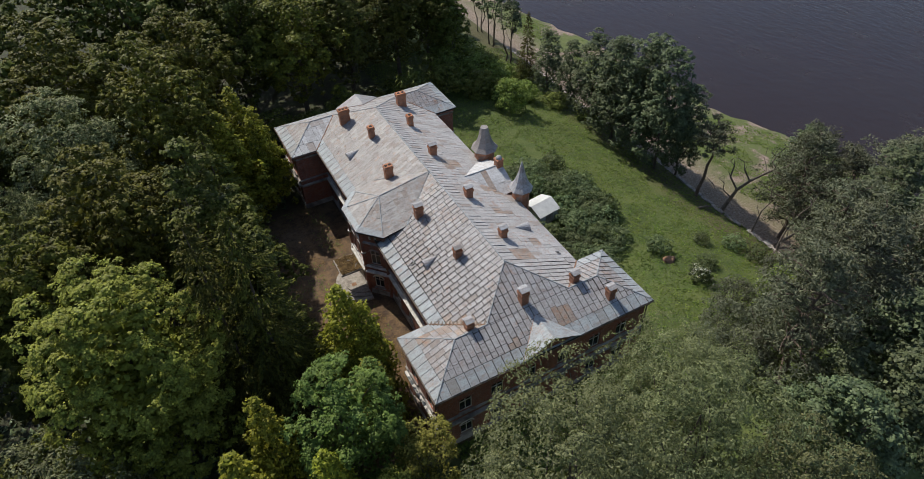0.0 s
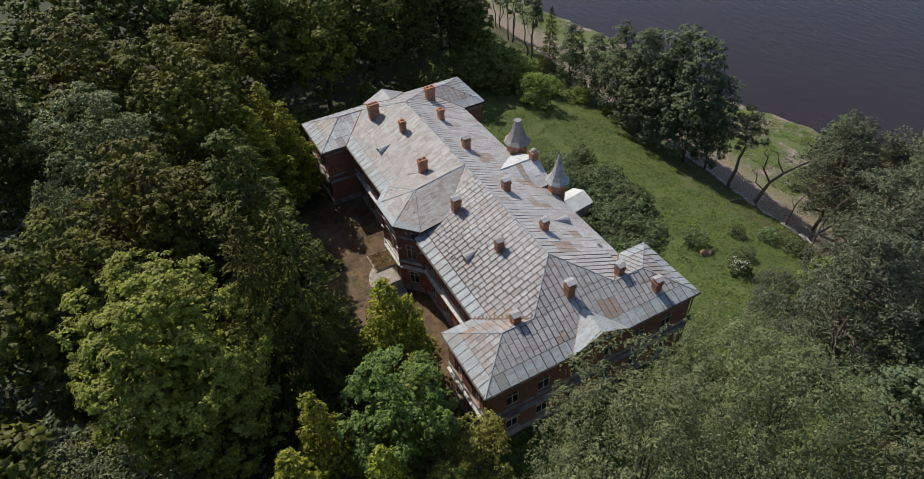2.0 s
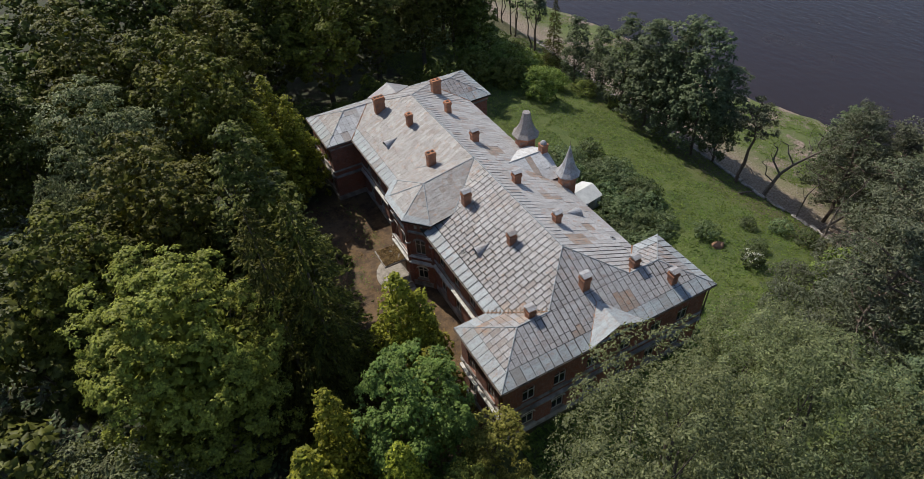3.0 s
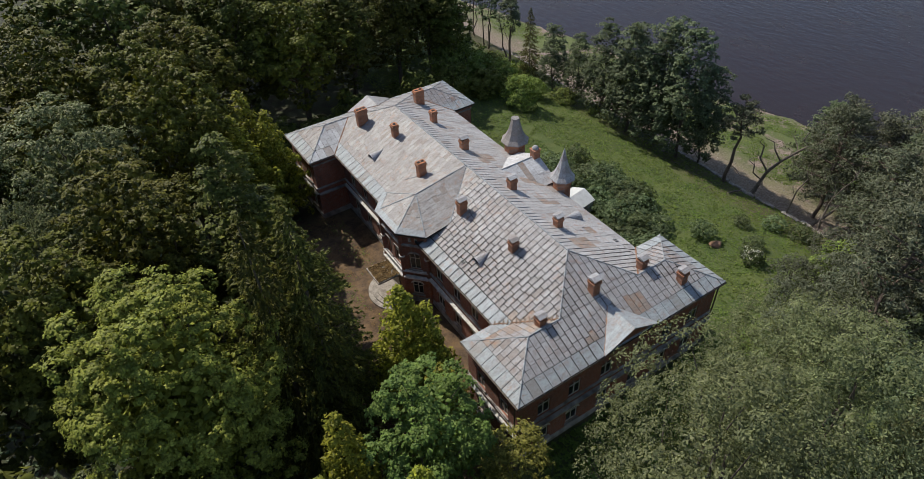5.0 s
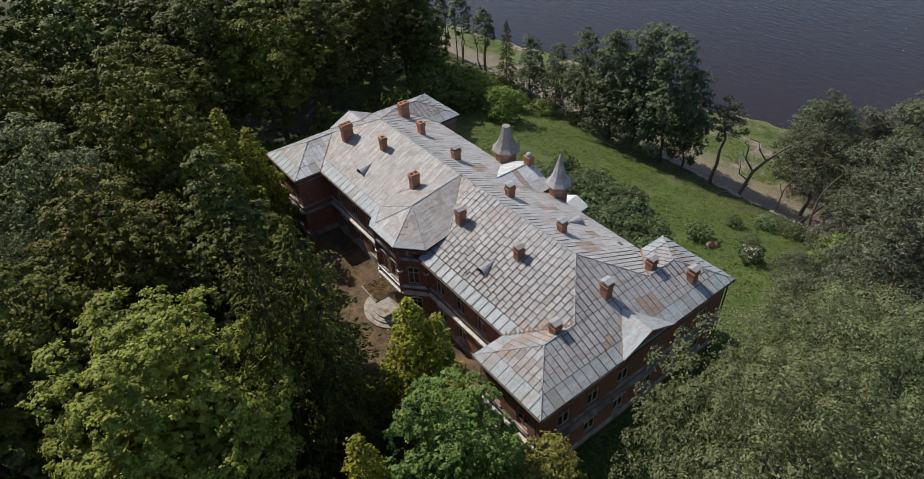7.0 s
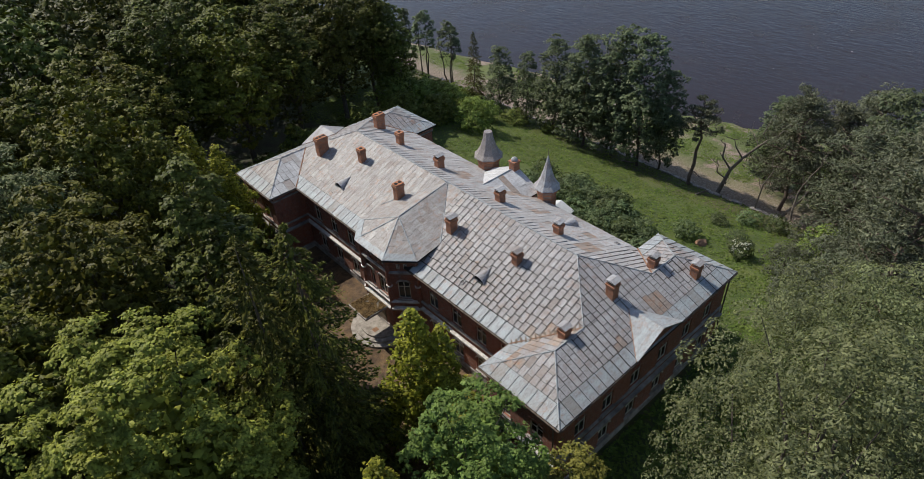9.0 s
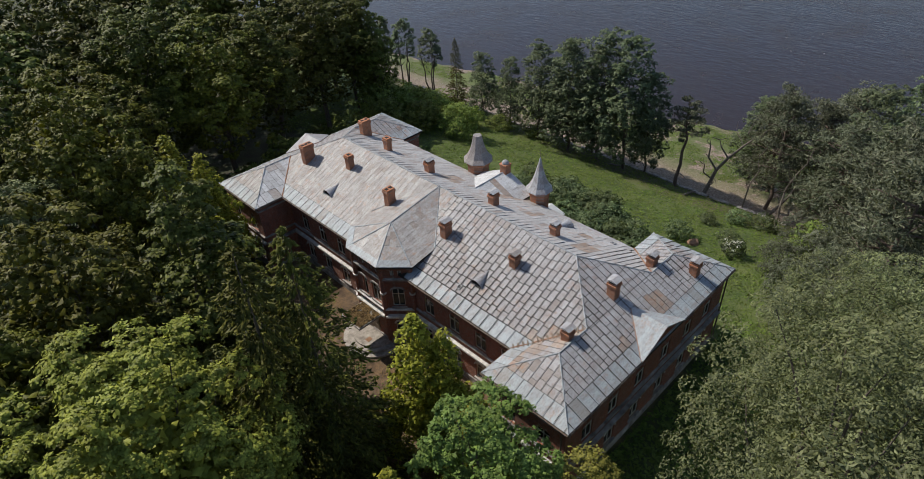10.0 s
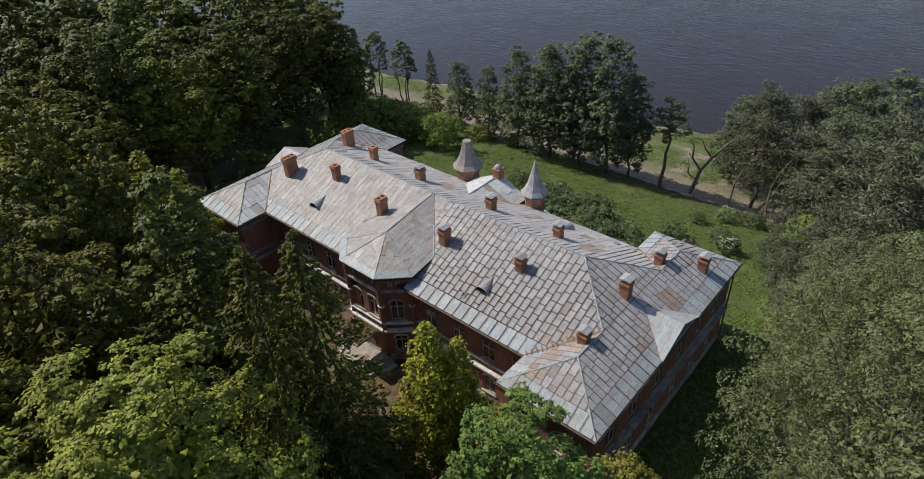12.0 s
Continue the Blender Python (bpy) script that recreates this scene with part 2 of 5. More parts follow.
def ground_z(x, y):
    if x < 36.0:
        z = 0.4 * smooth(6, 16, x) - 4.0 * min(1.0, max(0.0, (x - 20.0) / 15.5)) ** 1.15
    else:
        z = -3.6
    z += -0.9 * smooth(35.6, 37.2, x)
    if x > 37.2:
        s = max(shore_x(y), 40.0)
        z = -4.5 - 3.6 * min(1.6, (x - 37.2) / (s - 37.2))
        if x > s + 12:
            z = -10.5
    if x > 44:
        z += 0.45 * noise.noise((x * 0.07, y * 0.11, 7.0)) + 0.15 * noise.noise((x * 0.3, y * 0.35, 2.0))
    rough = 0.10 * noise.noise((x * 0.25, y * 0.25, 0.0)) + 0.05 * noise.noise((x * 0.9, y * 0.9, 3.0))
    return z + rough * (0.25 if (-24 < x < 12 and -24 < y < 24) else 1.0)


# ---- helpers for meshes ----
def link_mesh(name, me, mat, parent=None, label=""):
    me.materials.append(mat)
    ob = new(name, me)
    if parent:
        ob.parent = parent
    if label:
        ob["label"] = label
    return ob


def part(name, bm, mat, parent=None, label="", smooth_faces=False):
    me = bpy.data.meshes.new(name)
    bm.normal_update()
    bm.to_mesh(me)
    bm.free()
    if smooth_faces:
        me.shade_smooth()
    return link_mesh(name, me, mat, parent, label)


def raw(name, verts, faces, mat, parent=None, label=""):
    me = bpy.data.meshes.new(name)
    me.from_pydata([tuple(v) for v in verts], [], faces)
    me.update()
    return link_mesh(name, me, mat, parent, label)


def thing(name, at=(0, 0, 0), rz=0.0):
    ob = new(name)
    ob.empty_display_size = 0.2
    ob.matrix_basis = pose(*at, 0, 0, rz)
    return ob


def box(bm, x0, x1, y0, y1, z0, z1, m=None, bevel=0.0):
    r = bmesh.ops.create_cube(bm, size=1.0, matrix=Matrix.Translation(((x0 + x1) / 2, (y0 + y1) / 2, (z0 + z1) / 2)) @ Matrix.Diagonal((x1 - x0, y1 - y0, z1 - z0, 1)))
    vs = r["verts"]
    if bevel:
        es = list({e for v in vs for e in v.link_edges})
        vs = [v for f in bmesh.ops.bevel(bm, geom=es, offset=bevel, segments=1, affect="EDGES")["faces"] for v in f.verts] + [v for v in vs if v.is_valid]
        vs = list(set(vs))
    if m is not None:
        bmesh.ops.transform(bm, matrix=m, verts=vs)
    return vs


def prism(bm, poly, z0, z1):
    """A vertical prism over a plan polygon (counter-clockwise)."""
    lo = [bm.verts.new((x, y, z0)) for x, y in poly]
    hi = [bm.verts.new((x, y, z1)) for x, y in poly]
    n = len(poly)
    bm.faces.new(lo[::-1])
    bm.faces.new(hi)
    for i in range(n):
        bm.faces.new((lo[i], lo[(i + 1) % n], hi[(i + 1) % n], hi[i]))


def tube(verts, faces, pts, radii, n=7):
    """Appends a tapered tube along pts to the lists verts and faces."""
    base = len(verts)
    for i, p in enumerate(pts):
        d = (Vector(pts[min(i + 1, len(pts) - 1)]) - Vector(pts[max(i - 1, 0)])).normalized()
        a = d.orthogonal().normalized()
        c = d.cross(a)
        for k in range(n):
            w = 2 * math.pi * k / n
            verts.append(tuple(Vector(p) + (a * math.cos(w) + c * math.sin(w)) * radii[i]))
    for i in range(len(pts) - 1):
        for k in range(n):
            a, b2 = base + i * n + k, base + i * n + (k + 1) % n
            faces.append((a, b2, b2 + n, a + n))
    faces.append(tuple(base + (len(pts) - 1) * n + k for k in range(n)))


def crooked(rng, a, b, bend, steps=5):
    a, b = Vector(a), Vector(b)
    side = Vector(rng.normal(0, 1, 3)) * bend * (b - a).length
    return [tuple(a.lerp(b, i / steps) + side * math.sin(math.pi * i / steps) * 0.5 + Vector(rng.normal(0, 0.02, 3)) * (b - a).length * (0 < i < steps)) for i in range(steps + 1)]


# ---- trees ----
def leaves(name, centre, normal, size, rng, mat, parent, aspect=0.6, along=None):
    """One mesh of folded leaf sprays: two triangles each."""
    n = len(centre)
    normal = normal / np.maximum(np.linalg.norm(normal, axis=1, keepdims=True), 1e-6)
    if along is None:
        along = rng.normal(0, 1, (n, 3))
    t = along - normal * np.sum(along * normal, axis=1, keepdims=True)
    t /= np.maximum(np.linalg.norm(t, axis=1, keepdims=True), 1e-6)
    s = np.cross(normal, t)
    L = size[:, None]
    W = L * aspect
    fold = normal * L * 0.18
    v = np.empty((n, 4, 3))
    v[:, 0] = centre - t * L * 0.5
    v[:, 1] = centre + s * W * 0.5 - fold
    v[:, 2] = centre + t * L * 0.5
    v[:, 3] = centre - s * W * 0.5 - fold
    idx = np.arange(n, dtype=np.int32)[:, None] * 4
    tri = np.concatenate([idx + [0, 1, 2], idx + [0, 2, 3]], axis=1).reshape(-1)
    me = bpy.data.meshes.new(name)
    me.vertices.add(n * 4)
    me.vertices.foreach_set("co", v.reshape(-1).astype(np.float32))
    me.loops.add(n * 6)
    me.loops.foreach_set("vertex_index", tri.astype(np.int32))
    me.polygons.add(n * 2)
    me.polygons.foreach_set("loop_start", np.arange(0, n * 6, 3, dtype=np.int32))
    me.update(calc_edges=True)
    return link_mesh(name, me, mat, parent)


def lobes_in(rng, n, shape, shell=0.45, inside=0.22, size=(1, 1), spread=0.0, leader=0):
    """Places of the clumps in a crown of unit height and radius; spread keeps them that far apart in metres, leader
    sets some up the tip."""
    k = np.array([size[0], size[0], size[1]])
    out = np.empty((n, 3))
    have = 0
    for i in range(leader):
        z = 0.62 + 0.38 * (i + 0.5) / leader
        r = shape(z) * 0.8
        w = i * 2.4
        out[have] = (math.cos(w) * r, math.sin(w) * r, z)
        have += 1
    misses = 0
    while have < n:
        u = rng.uniform(-1, 1, 3)
        z = u[2] = (u[2] + 1) / 2
        if z < 0.3 and rng.random() < 0.5:
            continue
        r = math.hypot(u[0], u[1])
        lim = shape(z)
        if not (r < lim and (r > lim * shell or z > 0.8 or rng.random() < inside)):
            continue
        if spread and have and np.min(np.sum(((out[:have] - u) * k) ** 2, axis=1)) < spread ** 2:
            misses += 1
            if misses > 25:
                misses, spread = 0, spread * 0.96
            continue
        out[have] = u
        have += 1
    return out


def round_shape(z):
    return math.sqrt(max(0.0, 1 - ((z - 0.42) / 0.60) ** 2)) if z > 0.0 else 0.0


def cone_shape(z):
    return max(0.0, (1 - z) ** 0.68) * (0.55 + 0.45 * min(1, z / 0.12))


def tall_shape(z):
    return max(0.0, math.sqrt(max(0.0, 1 - ((z - 0.45) / 0.58) ** 2))) * 0.95


def alder_shape(z):
    return min(1.0, 0.35 + z / 0.16) * max(0.0, 1 - z) ** 0.42


def leafy_tree(name, seed, height, radius, base, mat, bark, shape=round_shape, lobes=130, per=80, lobe_r=1.15, leaf=0.42, trunk_r=0.35, flat=0.75, label="", category="tree", limbs=9, droop=0.0, aspect=0.6, upright=0.45, group="trees of the park", shell=0.45, inside=0.22, ruffle=0.34, bulge=0.13, jitter=0.05, spread=0.0):
    rng = np.random.default_rng(seed)
    root = thing(name)
    tagged(root, label, category, group)
    ch = height - base
    u = lobes_in(rng, lobes, shape, shell, inside, (radius, ch), spread or lobe_r * 1.1, lobes // 9 if shape is cone_shape else 0)
    wob = 1 + bulge * np.sin(np.arctan2(u[:, 1], u[:, 0]) * 3 + seed) + rng.normal(0, jitter, lobes)
    wob *= 1 + np.array([bulge * 2.2 * noise.noise(Vector(q) * 2.3 + Vector((seed, 0, 0))) for q in u])
    c = np.stack([u[:, 0] * (radius - lobe_r * 0.5) * wob, u[:, 1] * (radius - lobe_r * 0.5) * wob, base + lobe_r * 0.4 + u[:, 2] * (ch - lobe_r * 0.9)], axis=1)
    lr = lobe_r * rng.uniform(0.65, 1.3, lobes)
    d = rng.normal(0, 1, (lobes, per, 3))
    outward = (c - np.array([0, 0, base + ch * 0.4])) / max(radius, ch * 0.5)
    d[..., 2] = np.abs(d[..., 2]) * 0.9 - 0.35
    d += outward[:, None] * np.array([0.7, 0.7, 0.4])
    d /= np.linalg.norm(d, axis=2, keepdims=True)
    rad = rng.uniform(0.70, 1.06, (lobes, per, 1)) * lr[:, None, None]
    off = d * rad * np.array([1, 1, flat])
    off[..., 2] -= droop * rad[..., 0] ** 2 * 0.3
    centre = (c[:, None] + off).reshape(-1, 3)
    nrm = (d * 1.2 + outward[:, None] * 0.3 + rng.normal(0, ruffle, d.shape) + np.array([0, 0, upright])).reshape(-1, 3)
    size = leaf * rng.uniform(0.6, 1.35, len(centre))
    if height > 6:                       # large sprays added deep in the crown to block light and keep its heart dark
        q = lobes_in(rng, 700, shape, 0.0, 1.0)
        q = np.stack([q[:, 0] * radius * 0.6, q[:, 1] * radius * 0.6, base + ch * (0.08 + 0.72 * q[:, 2])], axis=1)
        centre = np.concatenate([centre, q])
        nrm = np.concatenate([nrm, (q - np.array([0, 0, base + ch * 0.35])) / ch + rng.normal(0, 0.12, q.shape)])
        size = np.concatenate([size, radius * 0.075 * rng.uniform(0.7, 1.2, len(q))])
    leaves("crown", centre, nrm, size, rng, mat, root, aspect)
    verts, faces = [], []
    top = base + ch * 0.7
    stem = crooked(rng, (0, 0, -0.4), (rng.normal(0, 0.3), rng.normal(0, 0.3), top), 0.03, 6)
    tube(verts, faces, stem, [trunk_r * (1.25 - 1.05 * i / 6) for i in range(7)], 8)
    raw("trunk", verts, faces, bark, root)
    for i in rng.choice(lobes, min(limbs, lobes), replace=False):
        z0 = base * 0.75 + (c[i][2] - base) * 0.35
        k = min(max(z0 / top, 0.1), 0.95) * 6
        p0 = Vector(stem[int(k)]).lerp(Vector(stem[min(int(k) + 1, 6)]), k - int(k))
        verts, faces = [], []
        pts = crooked(rng, p0, c[i], 0.08, 4)
        tube(verts, faces, pts, [trunk_r * w for w in (0.42, 0.34, 0.25, 0.16, 0.06)], 5)
        raw("limb", verts, faces, bark, root)
    return root


def tufted_tree(name, seed, height, radius, base, mat, bark, label, shape=round_shape, boughs=60, bough_r=1.7, tufts=22, tuft_r=0.5, per=16, leaf=0.3, trunk_r=0.35, limbs=8, uneven=0.16, droop=0.25, aspect=0.7, stems=1, group="trees of the park", hearts=1800):
    """A crown of boughs, each a dome of small leaf tufts, over one or more stems."""
    rng = np.random.default_rng(seed)
    root = thing(name)
    tagged(root, label, "tree", group)
    ch = height - base
    u = lobes_in(rng, boughs, shape, 0.62, 0.12, (radius, ch), bough_r * 0.95, boughs // 8 if shape is cone_shape else 0)
    wob = 1 + rng.normal(0, uneven * 0.5, boughs) + np.array([uneven * 1.6 * noise.noise(Vector(q) * 2.1 + Vector((seed, 0, 0))) for q in u])
    k = (radius - bough_r * 0.6) * wob
    c = np.stack([u[:, 0] * k, u[:, 1] * k, base + bough_r * 0.4 + u[:, 2] * (ch - bough_r * 1.1)], axis=1)
    out = c - np.array([0, 0, base + ch * 0.35])
    out /= np.maximum(np.linalg.norm(out, axis=1, keepdims=True), 0.5)
    d = rng.normal(0, 1, (boughs, tufts, 3)) + out[:, None] * 1.1 + np.array([0, 0, 0.35])
    d /= np.linalg.norm(d, axis=2, keepdims=True)
    br = bough_r * rng.uniform(0.7, 1.25, (boughs, 1, 1)) * rng.uniform(0.72, 1.12, (boughs, tufts, 1))
    tc = c[:, None] + d * br * np.array([1, 1, 0.8])
    tr = tuft_r * rng.uniform(0.6, 1.35, (boughs, tufts, 1, 1))
    e = rng.normal(0, 1, (boughs, tufts, per, 3))
    e /= np.linalg.norm(e, axis=3, keepdims=True)
    far = rng.uniform(0.25, 1.0, (boughs, tufts, per, 1))
    centre = tc[:, :, None] + e * far * tr * np.array([1, 1, 0.55])
    centre[..., 2] -= (droop * tr * far ** 2)[..., 0]
    nrm = d[:, :, None] * 0.6 + e * 0.55 + rng.normal(0, 0.3, e.shape) + np.array([0, 0, 0.7])
    centre, nrm = centre.reshape(-1, 3), nrm.reshape(-1, 3)
    size = leaf * rng.uniform(0.6, 1.35, len(centre))
    q = lobes_in(rng, hearts, shape, 0.0, 1.0)          # inner sprays added to block light, which close the heart of the crown
    q = np.stack([q[:, 0] * radius * 0.64, q[:, 1] * radius * 0.64, base + ch * (0.05 + 0.76 * q[:, 2])], axis=1)
    centre = np.concatenate([centre, q])
    nrm = np.concatenate([nrm, (q - np.array([0, 0, base + ch * 0.35])) / ch + rng.normal(0, 0.25, q.shape)])
    size = np.concatenate([size, min(0.62, radius * 0.10) * rng.uniform(0.7, 1.2, len(q))])
    leaves("crown", centre, nrm, size, rng, mat, root, aspect)
    top = base + ch * 0.7
    for j in range(stems):
        verts, faces = [], []
        w = 2.1 * j + seed
        foot = (0.5 * math.cos(w), 0.5 * math.sin(w)) if stems > 1 else (0, 0)
        stem = crooked(rng, (foot[0], foot[1], -0.4), (foot[0] * 2 + rng.normal(0, 0.3), foot[1] * 2 + rng.normal(0, 0.3), top), 0.03, 6)
        tube(verts, faces, stem, [trunk_r * (1.25 - 1.05 * i / 6) for i in range(7)], 8)
        raw("trunk", verts, faces, bark, root)
    for i in rng.choice(boughs, min(limbs, boughs), replace=False):
        z0 = base * 0.75 + (c[i][2] - base) * 0.35
        k = min(max(z0 / top, 0.1), 0.95) * 6
        p0 = Vector(stem[int(k)]).lerp(Vector(stem[min(int(k) + 1, 6)]), k - int(k))
        verts, faces = [], []
        tube(verts, faces, crooked(rng, p0, c[i], 0.08, 4), [trunk_r * w for w in (0.42, 0.34, 0.25, 0.16, 0.06)], 5)
        raw("limb", verts, faces, bark, root)
    return root


def spruce_tree(name, seed, height, radius, mat, label, tiers=34, per_branch=26, leaf=0.55, base=1.2):
    rng = np.random.default_rng(seed)
    root = thing(name)
    tagged(root, label, "tree", "trees of the park")
    cs, ns, al, sz = [], [], [], []
    for i in range(tiers):
        k = i / (tiers - 1)
        z = base + (height - base) * k
        r = radius * (1 - k) ** 0.62 * rng.uniform(0.82, 1.15) + 0.25
        for j in range(int(7 + 5 * (1 - k))):
            w = rng.uniform(0, 2 * math.pi)
            rr = r * rng.uniform(0.7, 1.15)
            m = int(per_branch * (0.35 + 0.65 * rr / radius))
            s = rng.uniform(0.2, 1, m) ** 0.7
            side = rng.normal(0, 0.10, m) * rr * (1.2 - s)
            x = np.cos(w) * rr * s - np.sin(w) * side
            y = np.sin(w) * rr * s + np.cos(w) * side
            zz = z - 0.36 * rr * s ** 1.6 + 0.12 * rr * s ** 4 + rng.normal(0, 0.07, m) - np.abs(side) * 0.35
            cs.append(np.stack([x, y, zz], 1))
            ns.append(np.stack([np.cos(w) * 0.35 + rng.normal(0, 0.4, m), np.sin(w) * 0.35 + rng.normal(0, 0.4, m), np.full(m, 0.9)], 1))
            al.append(np.stack([np.cos(w) + rng.normal(0, 0.4, m), np.sin(w) + rng.normal(0, 0.4, m), np.full(m, -0.45)], 1))
            sz.append(leaf * rng.uniform(0.6, 1.3, m))
    leaves("crown", np.concatenate(cs), np.concatenate(ns), np.concatenate(sz), rng, mat, root, 0.4, np.concatenate(al))
    verts, faces = [], []
    tube(verts, faces, [(0, 0, -0.4), (0.05, 0, height * 0.4), (0, 0.05, height * 0.98)], [0.32, 0.2, 0.03], 8)
    raw("trunk", verts, faces, MAT_BARK, root)
    return root


def pine_tree(name, seed, height, radius, label, limbs=16, lean=0.3, bare=0.5, plates=5, per=56):
    """A pine: bare lower stem, spreading limbs, flat plates of needle tufts along each."""
    rng = np.random.default_rng(seed)
    root = thing(name)
    tagged(root, label, "tree", "pines on the bank")
    stem = crooked(rng, (0, 0, -0.4), (rng.normal(0, lean), rng.normal(0, lean), height * 0.93), 0.03, 7)
    verts, faces = [], []
    tube(verts, faces, stem, [0.24, 0.22, 0.20, 0.17, 0.14, 0.11, 0.08, 0.03], 8)
    raw("trunk", verts, faces, MAT_PINEBARK, root)
    cs, ns, al, sz = [], [], [], []
    for i in range(limbs):
        kk = (i + 0.5) / limbs
        k = bare + (1 - bare) * kk
        p0 = Vector(stem[min(6, int(k * 7))]).lerp(Vector(stem[min(7, int(k * 7) + 1)]), k * 7 - int(k * 7))
        w = i * 2.4 + rng.normal(0, 0.5)
        rr = radius * (0.25 + 0.75 * math.sin(math.pi * (0.28 + 0.70 * kk))) * rng.uniform(0.65, 1.15)
        p1 = p0 + Vector((math.cos(w) * rr, math.sin(w) * rr, rng.uniform(0.0, 0.45) * rr))
        verts, faces = [], []
        pts = crooked(rng, p0, p1, 0.14, 4)
        tube(verts, faces, pts, [0.10, 0.085, 0.065, 0.045, 0.02], 5)
        raw("limb", verts, faces, MAT_PINEBARK, root)
        for j in range(plates):
            s = 0.3 + 0.72 * (j + rng.uniform(0, 0.8)) / plates
            a = min(3, int(s * 4))
            q = np.array(Vector(pts[a]).lerp(Vector(pts[a + 1]), min(1.0, s * 4 - a)))
            q[:2] += rng.normal(0, 0.16 * rr, 2)
            q[2] += rng.normal(0.12, 0.12)
            R = radius * rng.uniform(0.16, 0.30)
            d = rng.normal(0, 1, (per, 3))
            d /= np.linalg.norm(d, axis=1, keepdims=True)
            far = rng.uniform(0.2, 1.0, (per, 1)) ** 0.6
            cs.append(q + d * R * far * np.array([1, 1, 0.32]))
            ns.append(rng.normal(0, 0.5, (per, 3)) + d * 0.5 + np.array([0, 0, 0.55]))
            al.append(d + np.array([0, 0, 0.5]) + rng.normal(0, 0.5, (per, 3)))
            sz.append(0.36 * rng.uniform(0.6, 1.3, per))
    leaves("crown", np.concatenate(cs), np.concatenate(ns), np.concatenate(sz), rng, MAT_PINE, root, 0.3, np.concatenate(al))
    return root


def place(proto, spots, used=[0]):
    """Sets a tree, and copies of it, at (x, y, height factor, width factor)."""
    for i, (x, y, sz, sx) in enumerate(spots):
        used[0] += 1
        m = pose(x, y, ground_z(x, y), 0, 0, (used[0] * 137) % 360) @ Matrix.Diagonal((sx, sx, sz, 1))
        if i:
            copy_thing(proto, m)
        else:
            first = m
    proto.matrix_basis = first


# ---- ground and river ----
def make_ground():
    xs = [-1500, -600, -250, -130] + list(np.arange(-90, 34, 2.0)) + list(np.arange(34, 40, 0.4)) + list(np.arange(40, 90, 1.6)) + [95, 110, 140, 250, 600, 1500]
    ys = [-1500, -600, -250, -130] + list(np.arange(-90, 120, 2.0)) + [130, 160, 250, 600, 1500]
    verts = [(x, y, ground_z(x, y)) for y in ys for x in xs]
    w = len(xs)
    faces = [(j * w + i, j * w + i + 1, (j + 1) * w + i + 1, (j + 1) * w + i) for j in range(len(ys) - 1) for i in range(w - 1)]
    m, n, l, b = material("ground_soil", 0.95)
    g = n.new("ShaderNodeNewGeometry")
    sp = n.new("ShaderNodeSeparateXYZ")
    l.new(g.outputs["Position"], sp.inputs[0])
    big = noise_tex(n, l, 0.16, 4.0, coord="World")
    mid = noise_tex(n, l, 0.7, 5.0, 0.7, coord="World")
    fine = noise_tex(n, l, 4.0, 5.0, 0.75, coord="World")
    wob = maths(n, l, "MULTIPLY", maths(n, l, "SUBTRACT", mid, 0.5), 7.0)
    grass = mix(n, l, ramp(n, l, fine, [(0.3, (0, 0, 0)), (0.7, (1, 1, 1))]), ramp(n, l, big, [(0.38, (0.042, 0.068, 0.016)), (0.62, (0.115, 0.148, 0.036))]), ramp(n, l, mid, [(0.35, (0.06, 0.095, 0.020)), (0.7, (0.14, 0.152, 0.048))]))
    dirt = mix(n, l, ramp(n, l, fine, [(0.35, (0, 0, 0)), (0.7, (1, 1, 1))]), ramp(n, l, mid, [(0.42, (0.05, 0.031, 0.019)), (0.58, (0.20, 0.125, 0.06))]), ramp(n, l, big, [(0.42, (0.075, 0.045, 0.026)), (0.62, (0.17, 0.12, 0.08))]))
    litter = mix(n, l, ramp(n, l, mid, [(0.4, (0, 0, 0)), (0.65, (1, 1, 1))]), (0.035, 0.03, 0.018), (0.05, 0.065, 0.022))
    sand = mix(n, l, ramp(n, l, fine, [(0.38, (0, 0, 0)), (0.62, (1, 1, 1))]), (0.15, 0.105, 0.082), (0.37, 0.285, 0.235))
    # lawn east of the house, bare court west of it, woodland litter elsewhere, stony beach below the bank
    x = maths(n, l, "ADD", sp.outputs[0], wob)
    y = maths(n, l, "ADD", sp.outputs[1], wob)

    def above(v, e, soft=1.5):
        mr = n.new("ShaderNodeMapRange")
        mr.inputs["From Min"].default_value, mr.inputs["From Max"].default_value = e - soft, e + soft
        l.new(v, mr.inputs["Value"])
        return mr.outputs[0]
    col = mix(n, l, maths(n, l, "MULTIPLY", above(x, -19), maths(n, l, "MULTIPLY", above(y, -22), maths(n, l, "SUBTRACT", 1.0, above(y, 16)))), litter, dirt)
    col = mix(n, l, maths(n, l, "MULTIPLY", above(x, -20), maths(n, l, "SUBTRACT", 1.0, above(y, -21))), col, mix(n, l, 0.35, grass, litter))
    col = mix(n, l, above(x, 9.0), col, grass)
    # brown litter along the alders, which also paints in their strip of shade
    col = mix(n, l, maths(n, l, "MULTIPLY", above(maths(n, l, "ADD", sp.outputs[0], maths(n, l, "MULTIPLY", wob, 0.6)), 31.0, 1.6), 0.7), col, mix(n, l, fine, (0.05, 0.038, 0.02), (0.13, 0.10, 0.05)))
